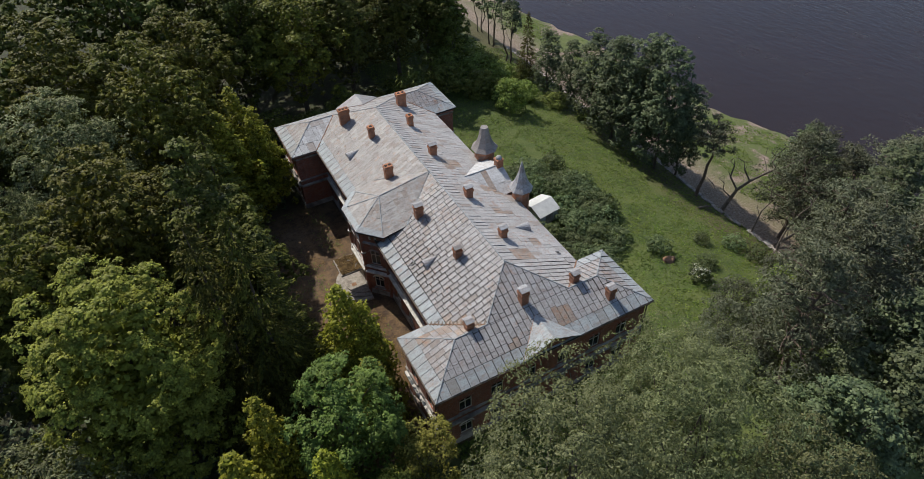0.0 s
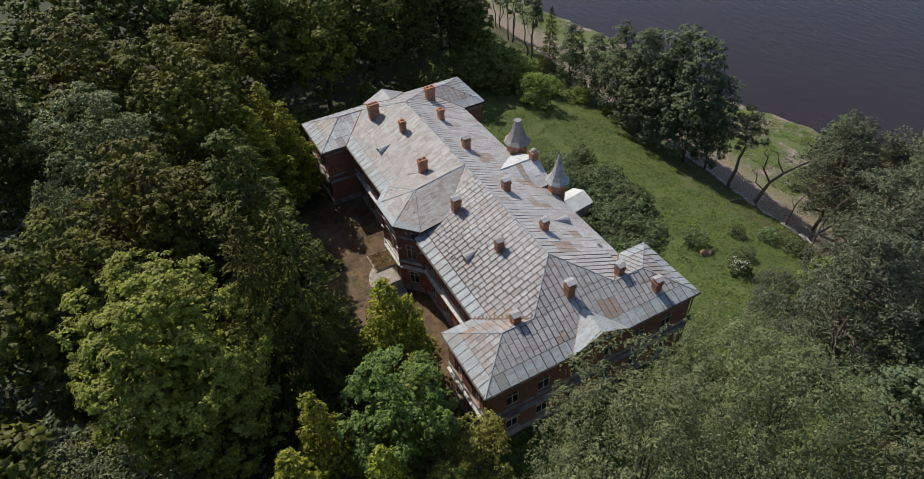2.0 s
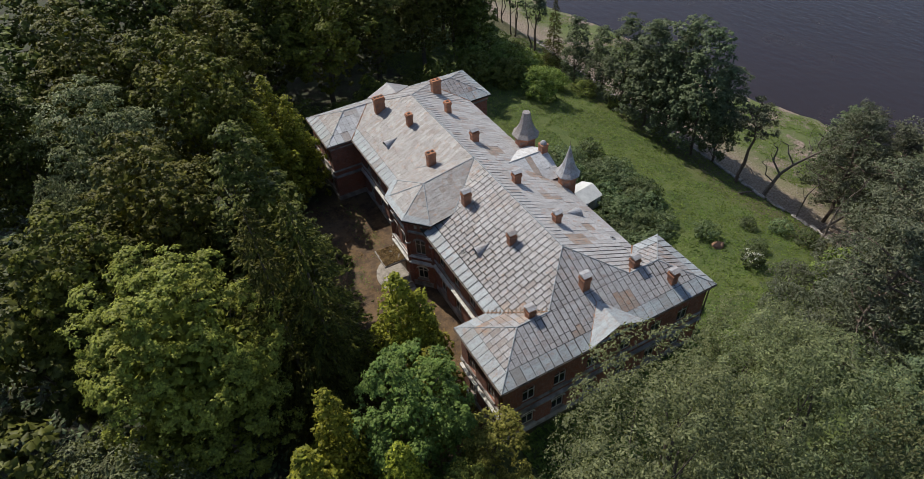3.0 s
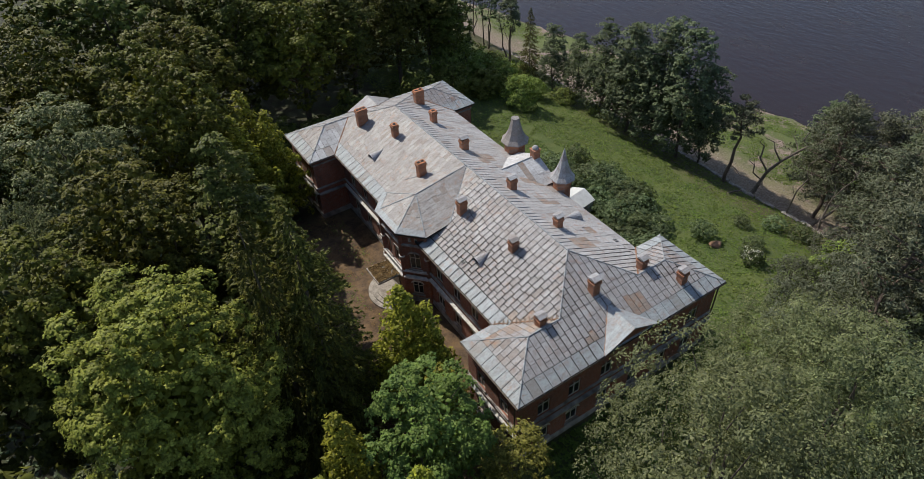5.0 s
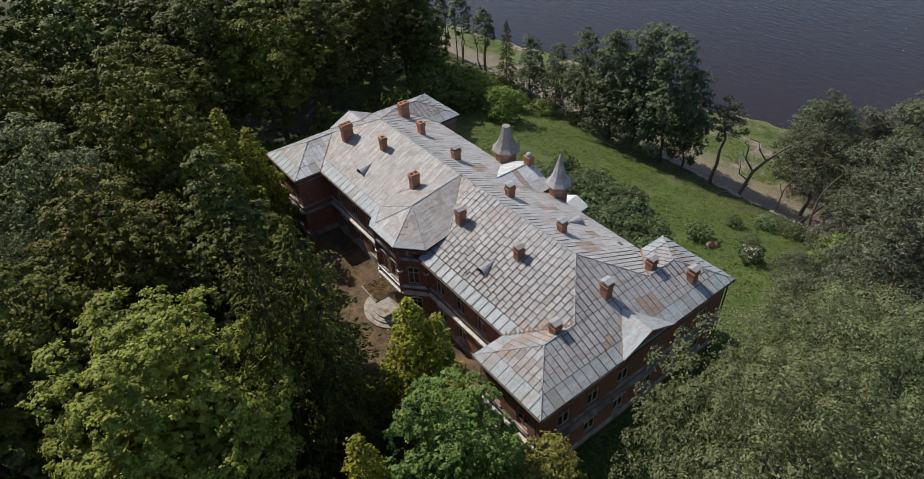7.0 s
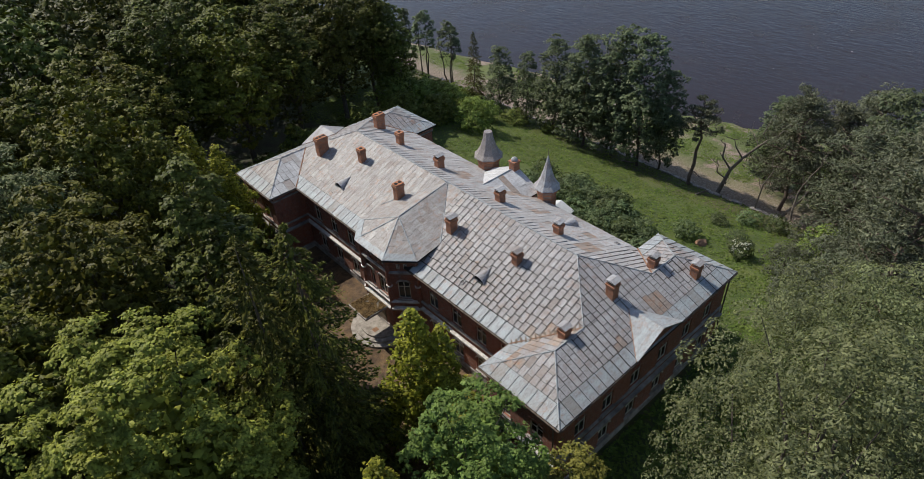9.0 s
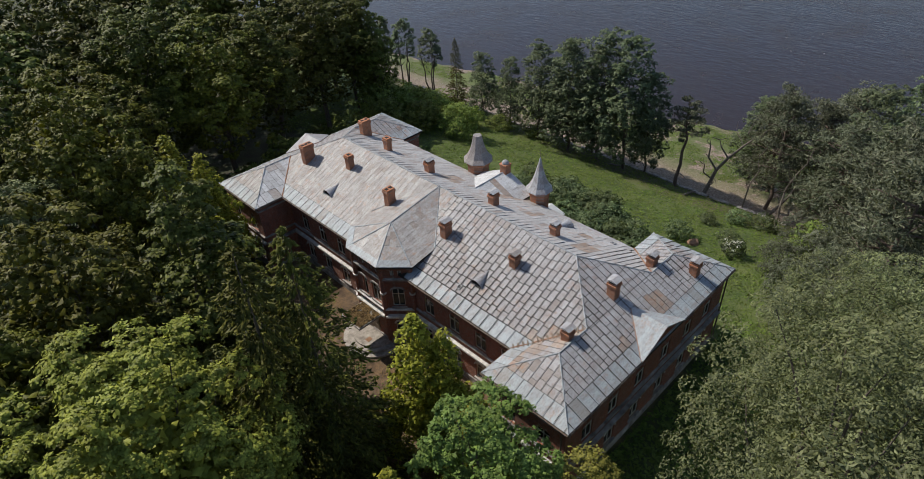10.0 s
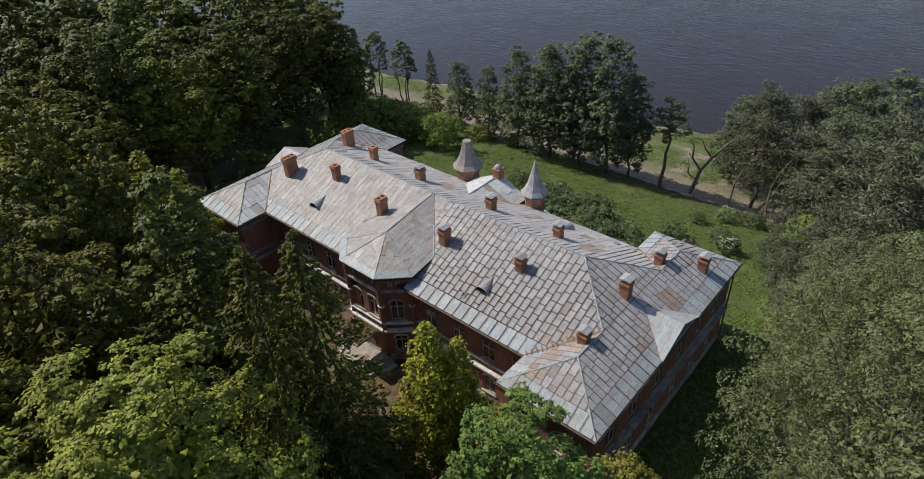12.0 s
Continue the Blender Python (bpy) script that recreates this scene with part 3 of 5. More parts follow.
    beach = maths(n, l, "MULTIPLY", above(maths(n, l, "ADD", sp.outputs[0], maths(n, l, "MULTIPLY", wob, 0.15)), 36.4, 0.5), maths(n, l, "MAXIMUM", maths(n, l, "MULTIPLY", maths(n, l, "SUBTRACT", 1.0, above(x, 42.5, 3.0)), 0.85), ramp(n, l, maths(n, l, "ADD", maths(n, l, "MULTIPLY", big, 0.6), maths(n, l, "MULTIPLY", mid, 0.4)), [(0.42, (1, 1, 1)), (0.50, (0.04, 0.04, 0.04))])))
    col = mix(n, l, beach, mix(n, l, above(sp.outputs[0], 36.4, 0.5), col, grass), sand)
    l.new(col, b.inputs["Base Color"])
    bump(n, l, b, fine, 0.7, 0.12)
    ob = raw("ground", verts, faces, m)
    ob.data.shade_smooth()
    tagged(ob, "sloping ground with lawn, bare earth court and sandy bank", "ground", kind="structure")

    m, n, l, b = material("river_water", 0.16)
    b.inputs["Base Color"].default_value = (0.026, 0.016, 0.015, 1)
    b.inputs["Specular IOR Level"].default_value = 0.33
    r1 = noise_tex(n, l, 0.9, 4.0, 0.6, coord="World", stretch=(1.0, 0.45, 1.0))
    r2 = noise_tex(n, l, 0.12, 3.0, coord="World")
    l.new(ramp(n, l, r2, [(0.35, (0.12, 0.12, 0.12)), (0.7, (0.3, 0.3, 0.3))]), b.inputs["Roughness"])
    bump(n, l, b, r1, 0.38, 0.25)
    bm = bmesh.new()
    box(bm, 40, 3000, -1500, 3000, -9.5, -8.1)
    tagged(part("water", bm, m), "dark rippled river", "river", kind="structure")


make_ground()

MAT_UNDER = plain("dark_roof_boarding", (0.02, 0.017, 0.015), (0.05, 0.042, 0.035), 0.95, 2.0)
MAT_RUST = plain("rusted_iron", (0.20, 0.09, 0.045), (0.36, 0.20, 0.12), 0.85, 2.0)

# ---- the house: sizes ----
EAVE, PITCH = 7.7, 0.4545
MX, LY = 7.5, 21.6                    # half width of the main range and half length, at the eaves
WX, WI = 10.4, 14.5                   # half width of the end wings, and where they begin
WH = (LY - WI) / 2
OH = 0.55                             # overhang of the eaves


def roof_z(x, y):
    a = min(MX - abs(x), LY - abs(y))
    b = min(WX - abs(x), LY - abs(y), abs(y) - WI)
    return EAVE + PITCH * max(a, b)


house = thing("brick_house")
tagged(house, "long two-storey red brick house with rusty sheet-iron hip roof", "house")


def clip(poly, a, b):
    """Keeps the part of a plan polygon on the left of the line a-b."""
    out = []
    for i, p in enumerate(poly):
        q = poly[(i + 1) % len(poly)]
        dp = (b[0] - a[0]) * (p[1] - a[1]) - (b[1] - a[1]) * (p[0] - a[0])
        dq = (b[0] - a[0]) * (q[1] - a[1]) - (b[1] - a[1]) * (q[0] - a[0])
        if dp >= 0:
            out.append(p)
        if dp * dq < 0:
            k = dp / (dp - dq)
            out.append((p[0] + (q[0] - p[0]) * k, p[1] + (q[1] - p[1]) * k))
    return out


def area(poly):
    return 0.5 * sum(p[0] * poly[(i + 1) % len(poly)][1] - poly[(i + 1) % len(poly)][0] * p[1] for i, p in enumerate(poly))


PANEL_W, PANEL_L, EAVE_STRIP = 0.53, 0.84, 1.25
RUST_SPOTS = [(-2.5, -20.5, 0.75), (2.4, -19.7, 0.85), (-6.6, -15.6, 1.1), (-5.2, -17.0, 0.9), (-8.6, -15.6, 0.9), (4.2, -6.5, 0.7), (4.6, -11.5, 0.8), (3.3, 2.0, 1.0), (-6.0, 2.5, 0.5), (-6.2, 12.3, 0.5), (5.6, -2.5, 0.9), (2.4, -13.2, 0.9)]
BAY_SPOTS = [(-7.0, -0.9, 0.28), (-6.4, -1.7, 0.2)]
panel_jobs = []                        # (verts, faces, material, plan centre)


def panel_mesh(poly3, up, along, lift, rng, gap, seam=0.04):
    """A sheet: a thin tray whose rim stands up along its slope-wise edges."""
    nrm = along.cross(up).normalized()
    if nrm.z < 0:
        nrm = -nrm
    up = (nrm.cross(along) if nrm.cross(along).dot(up) > 0 else along.cross(nrm)).normalized()
    c = sum(poly3, Vector()) / len(poly3)
    tilt = rng.normal(0, 0.006), rng.normal(0, 0.008)
    n = len(poly3)
    lo, hi = [], []
    for p in poly3:
        d = p - c
        q = c + along * (d.dot(along) - math.copysign(min(gap, abs(d.dot(along)) * 0.4), d.dot(along))) + up * (d.dot(up) - math.copysign(min(gap * 0.7, abs(d.dot(up)) * 0.4), d.dot(up)))
        h = lift + d.dot(along) * tilt[0] - d.dot(up) * 0.012 + d.dot(up) * tilt[1]
        lo.append(q + nrm * (h - 0.02))
        hi.append(q + nrm * (h + 0.012))
    verts = lo + hi
    faces = [tuple(range(n, 2 * n))] + [(i, (i + 1) % n, n + (i + 1) % n, n + i) for i in range(n)]
    # standing seam along the edges that run up the slope
    for i in range(n):
        a, b = hi[i], hi[(i + 1) % n]
        e = b - a
        if e.length > 0.25 and abs(e.normalized().dot(up)) > 0.97 and (a + b - 2 * c).dot(along) > 0:
            k = len(verts)
            s = along * 0.016
            verts += [a - s, b - s, b + s, a + s, a - s + nrm * seam, b - s + nrm * seam, b + s + nrm * seam, a + s + nrm * seam]
            faces += [(k + 4, k + 5, k + 6, k + 7), (k, k + 1, k + 5, k + 4), (k + 2, k + 3, k + 7, k + 6), (k, k + 4, k + 7, k + 3), (k + 1, k + 2, k + 6, k + 5)]
    return verts, faces


def lay_sheets(poly, zf, eave_pt, up2, mats, seed, strip=True, start_row=0.0, width=PANEL_W, length=PANEL_L, on_bay=False):
    """Covers the plan polygon (convex, counter-clockwise) with staggered sheets. zf gives the height; eave_pt lies on the
    eave, up2 points up the slope in the plan."""
    rng = np.random.default_rng(seed)
    ux, uy = up2
    ax, ay = -uy, ux
    slope = zf(eave_pt[0] + ux, eave_pt[1] + uy) - zf(*eave_pt)
    k = math.sqrt(1 + slope * slope)
    up = Vector((ux, uy, slope)).normalized()
    along = Vector((ax, ay, zf(eave_pt[0] + ax, eave_pt[1] + ay) - zf(*eave_pt))).normalized()
    vs = [((p[0] - eave_pt[0]) * ux + (p[1] - eave_pt[1]) * uy) * k for p in poly]
    us = [(p[0] - eave_pt[0]) * ax + (p[1] - eave_pt[1]) * ay for p in poly]
    rows, v = [], 0.0
    if strip:
        rows.append((0.0, EAVE_STRIP, mats[1]))
        v = EAVE_STRIP
    v += start_row
    while v < max(vs):
        rows.append((v, v + length, mats[0]))
        v += length
    jobs = [(c0 * width, (c0 + 1) * width, False) for c0 in range(int(math.floor(min(us) / width)), int(math.ceil(max(us) / width)))]
    if strip:
        jobs += [(c0 * 0.82, (c0 + 1) * 0.82, True) for c0 in range(int(math.floor(min(us) / 0.82)), int(math.ceil(max(us) / 0.82)))]
    for u0, u1, low in jobs:
        cells = []
        for r0, r1, mt in rows:
            if mt is mats[1] and strip:
                cells.append((r0, r1, mt))
        v = cells[-1][1] if cells else -0.001
        first = True
        while v < max(vs):
            e = v + (length * rng.uniform(0.35, 1.0) if first else length * rng.choice([1.0, 1.0, 0.85, 1.15]))
            first = False
            cells.append((v, e, mats[0]))
            v = e
        for r0, r1, mt in cells:
            if low != (strip and r0 == 0.0):
                continue
            cell = [(eave_pt[0] + ux * vv / k + ax * uu, eave_pt[1] + uy * vv / k + ay * uu) for uu, vv in ((u0, r0), (u1, r0), (u1, r1), (u0, r1))]
            if area(cell) < 0:
                cell.reverse()
            for i in range(len(poly)):
                cell = clip(cell, poly[i], poly[(i + 1) % len(poly)])
                if len(cell) < 3:
                    break
            if len(cell) < 3 or area(cell) < 0.02:
                continue
            if zf is main_z and all(x < -0.4 and abs(y - 0.25) < 3.95 * min(1.0, -x / 4.5) for x, y in cell):
                continue                 # covered by the bay's roof
            p3 = [Vector((x, y, zf(x, y))) for x, y in cell]
            lift = 0.03 + (0.012 if rng.random() < 0.2 else 0.0) + rng.uniform(0, 0.012)
            c = sum(p3, Vector()) / len(p3)
            worn = noise.noise((c.x * 0.11 + 3.1, c.y * 0.11, 0.7))
            gap = max(0.012, 0.042 + 0.07 * worn) if c.y < -1.5 and (-7.4 < c.x < 1 or c.y < -14.2) and not on_bay else max(0.006, 0.012 + 0.026 * worn)
            if (c.x > 0.1 and abs(c.y) < 14) or on_bay:
                gap *= 0.45
            if mt is MAT_ROOF and (on_bay or (c.y > -2.5 and c.x < 0)):
                mt = MAT_PALE
            if mt is mats[0] and any(math.hypot(c.x - a, c.y - b) < r * rng.uniform(0.7, 1.2) for a, b, r in RUST_SPOTS):
                mt = MAT_RUSTY
            if on_bay and any(math.hypot(c.x - a, c.y - b) < r for a, b, r in BAY_SPOTS):
                mt = MAT_RUSTY
            vv, ff = panel_mesh(p3, up, along, lift, rng, gap, 0.008 if (c.x > 1.5 and abs(c.y) < 14) or on_bay else 0.015 if mt is MAT_PALE else 0.035)
            panel_jobs.append((vv, ff, mt, c))


def mirror(poly, sx, sy):
    q = [(x * sx, y * sy) for x, y in poly]
    return q if area(q) > 0 else q[::-1]


main_z = lambda x, y: EAVE + PITCH * (MX - abs(x))
end_z = lambda x, y: EAVE + PITCH * (LY - abs(y))
side_z = lambda x, y: EAVE + PITCH * (WX - abs(x))
inner_z = lambda x, y: EAVE + PITCH * (abs(y) - WI)
vx = MX - WH                           # where the valley ends
YR = LY - MX                           # end of the main ridge
main_poly = [(0, -YR), (0, YR), (-vx, LY - WH), (-MX, WI), (-MX, -WI), (-vx, -LY + WH)]
roof_under = bmesh.new()


def slab(bm, poly, zf, t=0.16):
    hi = [bm.verts.new((x, y, zf(x, y))) for x, y in poly]
    lo = [bm.verts.new((x, y, zf(x, y) - t)) for x, y in poly]
    n = len(poly)
    bm.faces.new(hi)
    bm.faces.new(lo[::-1])
    for i in range(n):
        bm.faces.new((lo[i], lo[(i + 1) % n], hi[(i + 1) % n], hi[i]))


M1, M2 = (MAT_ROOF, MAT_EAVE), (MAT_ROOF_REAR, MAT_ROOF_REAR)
sd = 10
for sx in (1, -1):
    p = mirror(main_poly, sx, 1)
    slab(roof_under, p, main_z)
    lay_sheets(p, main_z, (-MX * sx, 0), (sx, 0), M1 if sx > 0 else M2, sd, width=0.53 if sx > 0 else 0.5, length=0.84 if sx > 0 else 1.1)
    for sy in (1, -1):
        sd += 1
        p = mirror([(-MX, -WI), (-WX, -WI), (-WX + WH, -LY + WH), (-vx, -LY + WH)], sx, sy)
        slab(roof_under, p, inner_z)
        # north-west inner slope faces away from the sun: lighter sheets offset its shade
        lay_sheets(p, inner_z, (-MX * sx, -WI * sy), (0, -sy), (MAT_ZINC_LIFT, MAT_ZINC_LIFT) if sx > 0 and sy < 0 else M1, sd, length=1.9 if sx > 0 and sy < 0 else PANEL_L)
        p = mirror([(-WX, -WI), (-WX, -LY), (-WX + WH, -LY + WH)], sx, sy)
        slab(roof_under, p, side_z)
        lay_sheets(p, side_z, (-WX * sx, -18 * sy), (sx, 0), M1, sd + 20)
for sy in (1, -1):
    p = mirror([(-WX, -LY), (WX, -LY), (WX - WH, -LY + WH), (-WX + WH, -LY + WH)], 1, sy)
    slab(roof_under, p, end_z)
    lay_sheets(p, end_z, (0, -LY * sy), (0, sy), (MAT_END, MAT_EAVE), 50 + sy, length=1.0)
    p = mirror([(-vx, -LY + WH), (vx, -LY + WH), (0, -YR)], 1, sy)
    slab(roof_under, p, end_z)
    lay_sheets(p, end_z, (0, (-LY + WH) * sy), (0, sy), (MAT_END, MAT_EAVE), 60 + sy, strip=False, length=1.0)

# bay with the entrance: five sides, its own higher roof
OY, OX0, OX1, OH2, OF = 0.25, -8.9, -7.0, 4.05, 1.97
OEZ, OTOP, OAX = 8.64, 10.25, -5.5
bay = [(OX1, OY - OH2), (OX0, OY - OF), (OX0, OY + OF), (OX1, OY + OH2)]


def plane_z(a, b, c):
    n = (Vector(b) - Vector(a)).cross(Vector(c) - Vector(a))
    return lambda x, y: a[2] - (n.x * (x - a[0]) + n.y * (y - a[1])) / n.z


apex = (OAX, OY, OTOP)
for i in range(3):
    a, b = bay[i], bay[i + 1]
    zf = plane_z((*a, OEZ), (*b, OEZ), apex)
    p = [a, b, apex[:2]]
    p = p if area(p) > 0 else p[::-1]
    slab(roof_under, p, zf, 0.12)
    d = Vector((b[0] - a[0], b[1] - a[1])).normalized()
    up2 = Vector((-d.y, d.x))
    if up2.dot(Vector(apex[:2]) - Vector(a)) < 0:
        up2 = -up2
    lay_sheets(p, zf, ((a[0] + b[0]) / 2, (a[1] + b[1]) / 2), tuple(up2), M1, 70 + i, strip=False, on_bay=True)
    q = [a, b] + [(e[0] + (apex[0] - e[0]) * 0.15, e[1] + (apex[1] - e[1]) * 0.15) for e in (b, a)]
    rim = bmesh.new()
    slab(rim, q if area(q) > 0 else q[::-1], lambda x, y: zf(x, y) + 0.10, 0.05)
    bmesh.ops.recalc_face_normals(rim, faces=rim.faces)
    part("eave_strip", rim, MAT_EAVE, house, "pale zinc strip along the bay eave")
for sy in (1, -1):
    a = (OX1, OY + OH2 * sy)
    zf = plane_z((a[0], a[1], OEZ), (0, OY, 11.18), apex)
    p = [a, (-4.45, a[1]), (0.0, OY), (OAX, OY)]
    p = p if area(p) > 0 else p[::-1]
    slab(roof_under, p, zf, 0.12)
    lay_sheets(p, zf, (-4, a[1]), (0, -sy), M1, 80 + sy, strip=False, on_bay=True)

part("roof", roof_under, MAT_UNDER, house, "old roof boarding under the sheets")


# ---- walls with openings ----
WALL_M, WALL_W, WALL_E = 6.75, 10.05, 21.2     # outer faces: main range, wing sides, wing ends


def wall_run(p0, p1, z0, z1, holes=(), t=0.4):
    """A wall whose outer face runs from p0 to p1 with the outside on its right; holes: (distance, width, bottom, top, arched)."""
    p0, p1 = Vector(p0), Vector(p1)
    L = (p1 - p0).length
    d = (p1 - p0) / L
    m = Matrix(((d.x, d.y, 0, p0.x), (d.y, -d.x, 0, p0.y), (0, 0, 1, 0), (0, 0, 0, 1)))   # local x along, y outward
    bm = bmesh.new()

    def b(u0, u1, a, c):
        if u1 - u0 > 0.005 and c - a > 0.005:
            vs = [bm.verts.new(m @ Vector(v)) for v in ((u0, -t, a), (u1, -t, a), (u1, 0, a), (u0, 0, a), (u0, -t, c), (u1, -t, c), (u1, 0, c), (u0, 0, c))]
            for f in ((3, 2, 1, 0), (4, 5, 6, 7), (0, 1, 5, 4), (1, 2, 6, 5), (2, 3, 7, 6), (3, 0, 4, 7)):
                bm.faces.new([vs[i] for i in f])
    u = 0.012
    cols = {}
    for h in holes:
        cols.setdefault((round(h[0] - h[1] / 2, 3), round(h[0] + h[1] / 2, 3)), []).append(h)
    for (a, c), hs in sorted(cols.items()):
        b(u, a, z0, z1)
        z = z0
        for h in sorted(hs, key=lambda q: q[2]):
            b(a, c, z, h[2])
            z = h[3]
            if h[4]:                     # spandrels beside a segmental arch
                rise, n = h[1] * 0.3, 5
                for s in (-1, 1):
                    pts = [(h[0] + s * h[1] / 2, h[3])] + [(h[0] + s * h[1] / 2 * (1 - k / n), h[3] - rise * (1 - math.sin(math.acos(1 - k / n)))) for k in range(n + 1)]
                    lo = [bm.verts.new(m @ Vector((x, -t + 0.01, y))) for x, y in pts]
                    hi = [bm.verts.new(m @ Vector((x, -0.004, y))) for x, y in pts]
                    bm.faces.new(hi)
                    bm.faces.new(lo[::-1])
                    for i in range(len(pts)):
                        bm.faces.new((lo[i], lo[(i + 1) % len(pts)], hi[(i + 1) % len(pts)], hi[i]))
        b(a, c, z, z1)
        u = c
    b(u, L - 0.012, z0, z1)
    bmesh.ops.recalc_face_normals(bm, faces=bm.faces)
    part("wall", bm, MAT_BRICK, house)
    for h in holes:
        make_window(p0 + d * h[0], math.degrees(math.atan2(d.y, d.x)) + 180, *h[1:])


WINDOWS = {}


def make_window(at, rz, w, z0, z1, arched):
    """A window set back in its opening, facing local +y turned by rz."""
    h = z1 - z0
    key = (w, round(h, 2), arched)
    m = pose(at[0], at[1], z0, 0, 0, rz)
    if key in WINDOWS:
        return copy_thing(WINDOWS[key], m)
    bm = bmesh.new()
    f, y0, y1 = 0.075, -0.19, -0.10
    for a, b, c, d in ((-w / 2, -w / 2 + f, 0, h), (w / 2 - f, w / 2, 0, h), (-w / 2 + f, w / 2 - f, 0, f), (-w / 2 + f, w / 2 - f, h - f, h), (-0.035, 0.035, f, h - f)):
        box(bm, a, b, y0, y1, c, d)
    if h > 1.0:
        box(bm, -w / 2 + f, -0.035, y0, y1 - 0.01, h * 0.64, h * 0.64 + 0.07)
        box(bm, 0.035, w / 2 - f, y0, y1 - 0.01, h * 0.64, h * 0.64 + 0.07)
    ob = part("window", bm, MAT_FRAME, house)
    ob.matrix_basis = m
    for s in (-1, 1):
        bm = bmesh.new()
        box(bm, min(s * 0.035, s * (w / 2 - f)), max(s * 0.035, s * (w / 2 - f)), y0 + 0.03, y0 + 0.045, f, h - f)
        part("pane", bm, MAT_GLASS, ob)
    if h > 1.0:
        bm = bmesh.new()
        box(bm, -w / 2 - 0.12, w / 2 + 0.12, -0.1, 0.14, -0.14, -0.004, bevel=0.01)
        part("sill", bm, MAT_GREYTRIM, ob)
        bm = bmesh.new()                # brick hood over the opening
        n = 8
        rise = w * 0.3 if arched or h < 1.7 else w * 0.12
        prev = None
        for k in range(n + 1):
            q = -1 + 2 * k / n
            x, z = q * (w / 2 + 0.1), h - rise + rise * math.sqrt(max(0, 1 - q * q)) + 0.03
            cur = [bm.verts.new(v) for v in ((x, 0.002, z), (x, 0.07, z), (x * 1.02, 0.07, z + 0.16), (x * 1.02, 0.002, z + 0.16))]
            if prev:
                for i in range(4):
                    bm.faces.new((prev[i], prev[(i + 1) % 4], cur[(i + 1) % 4], cur[i]))
            else:
                bm.faces.new(cur)
            prev = cur
        bm.faces.new(prev[::-1])
        bmesh.ops.recalc_face_normals(bm, faces=bm.faces)
        part("hood", bm, MAT_GREYTRIM if arched else MAT_WHITE if h < 1.7 else MAT_BRICK, ob)
    WINDOWS[key] = ob
    return ob


def band(p0, p1, z, h, proj, mat, name="stringcourse"):
    p0, p1 = Vector(p0), Vector(p1)
    L = (p1 - p0).length
    d = (p1 - p0) / L
    m = Matrix(((d.x, d.y, 0, p0.x), (d.y, -d.x, 0, p0.y), (0, 0, 1, 0), (0, 0, 0, 1)))
    bm = bmesh.new()
    vs = box(bm, -0.0, L, 0.003, proj, z - h, z)
    for v in vs:                        # weathered top slopes outward
        if v.co.z > z - 0.001 and v.co.y > 0.01:
            v.co.z -= 0.05
    bmesh.ops.transform(bm, matrix=m, verts=bm.verts)
    bmesh.ops.recalc_face_normals(bm, faces=bm.faces)
    part(name, bm, mat, house)


UP, LOW = (1.15, 4.35, 6.1), (1.15, 1.0, 2.65)


def run(p0, p1, places, top=EAVE - 0.05, arched=False, white=True):
    holes = []
    for u in places:
        holes += [(u, UP[0], UP[1], UP[2], arched), (u, LOW[0], LOW[1], LOW[2], False)]
    wall_run(p0, p1, -0.6, top, holes)
    w = MAT_WHITE if white else MAT_GREYTRIM
    band(p0, p1, 3.5, 0.22, 0.30, w)
    band(p0, p1, 4.19, 0.14, 0.16, MAT_GREYTRIM)
    band(p0, p1, 7.15, 0.16, 0.12, MAT_GREYTRIM)
    band(p0, p1, 7.6, 0.28, 0.26, MAT_BRICK, "cornice")
    band(p0, p1, 0.6, 0.9, 0.09, MAT_GREYTRIM, "plinth")


bw = 0.42
B0, B1, B2, B3 = (OX1 + 0.12, OY - OH2 + bw), (OX0 + bw, OY - OF + 0.14), (OX0 + bw, OY + OF - 0.14), (OX1 + 0.12, OY + OH2 - bw)
run((-WALL_M, B0[1]), (-WALL_M, -14.85), [1.75, 4.6, 7.4, 10.0])
run((-WALL_M, 14.85), (-WALL_M, B3[1]), [2.3, 5.15, 8.0])
run((-WALL_W, -14.85), (-WALL_W, -WALL_E), [1.7, 4.6])
run((-WALL_W, -WALL_E), (WALL_W, -WALL_E), [2.35, 5.25, 8.4, 11.7, 14.85, 17.75], white=False)
run((-WALL_M, -14.85), (-WALL_W, -14.85), [], white=False)
run((-WALL_W, 14.85), (-WALL_M, 14.85), [], white=False)
run((-WALL_W, WALL_E), (-WALL_W, 14.85), [1.7, 4.6], white=False)
run((WALL_W, -WALL_E), (WALL_W, -14.85), [], white=False)
run((WALL_W, -14.85), (WALL_M, -14.85), [], white=False)
run((WALL_M, -14.85), (WALL_M, 14.85), [], white=False)
run((WALL_M, 14.85), (WALL_W, 14.85), [], white=False)
run((WALL_W, 14.85), (WALL_W, WALL_E), [], white=False)
run((WALL_W, WALL_E), (-WALL_W, WALL_E), [], white=False)

# bay: front with the door, two slanting sides, two returns
top = OEZ - 0.06
H = OF * 2 - 0.28


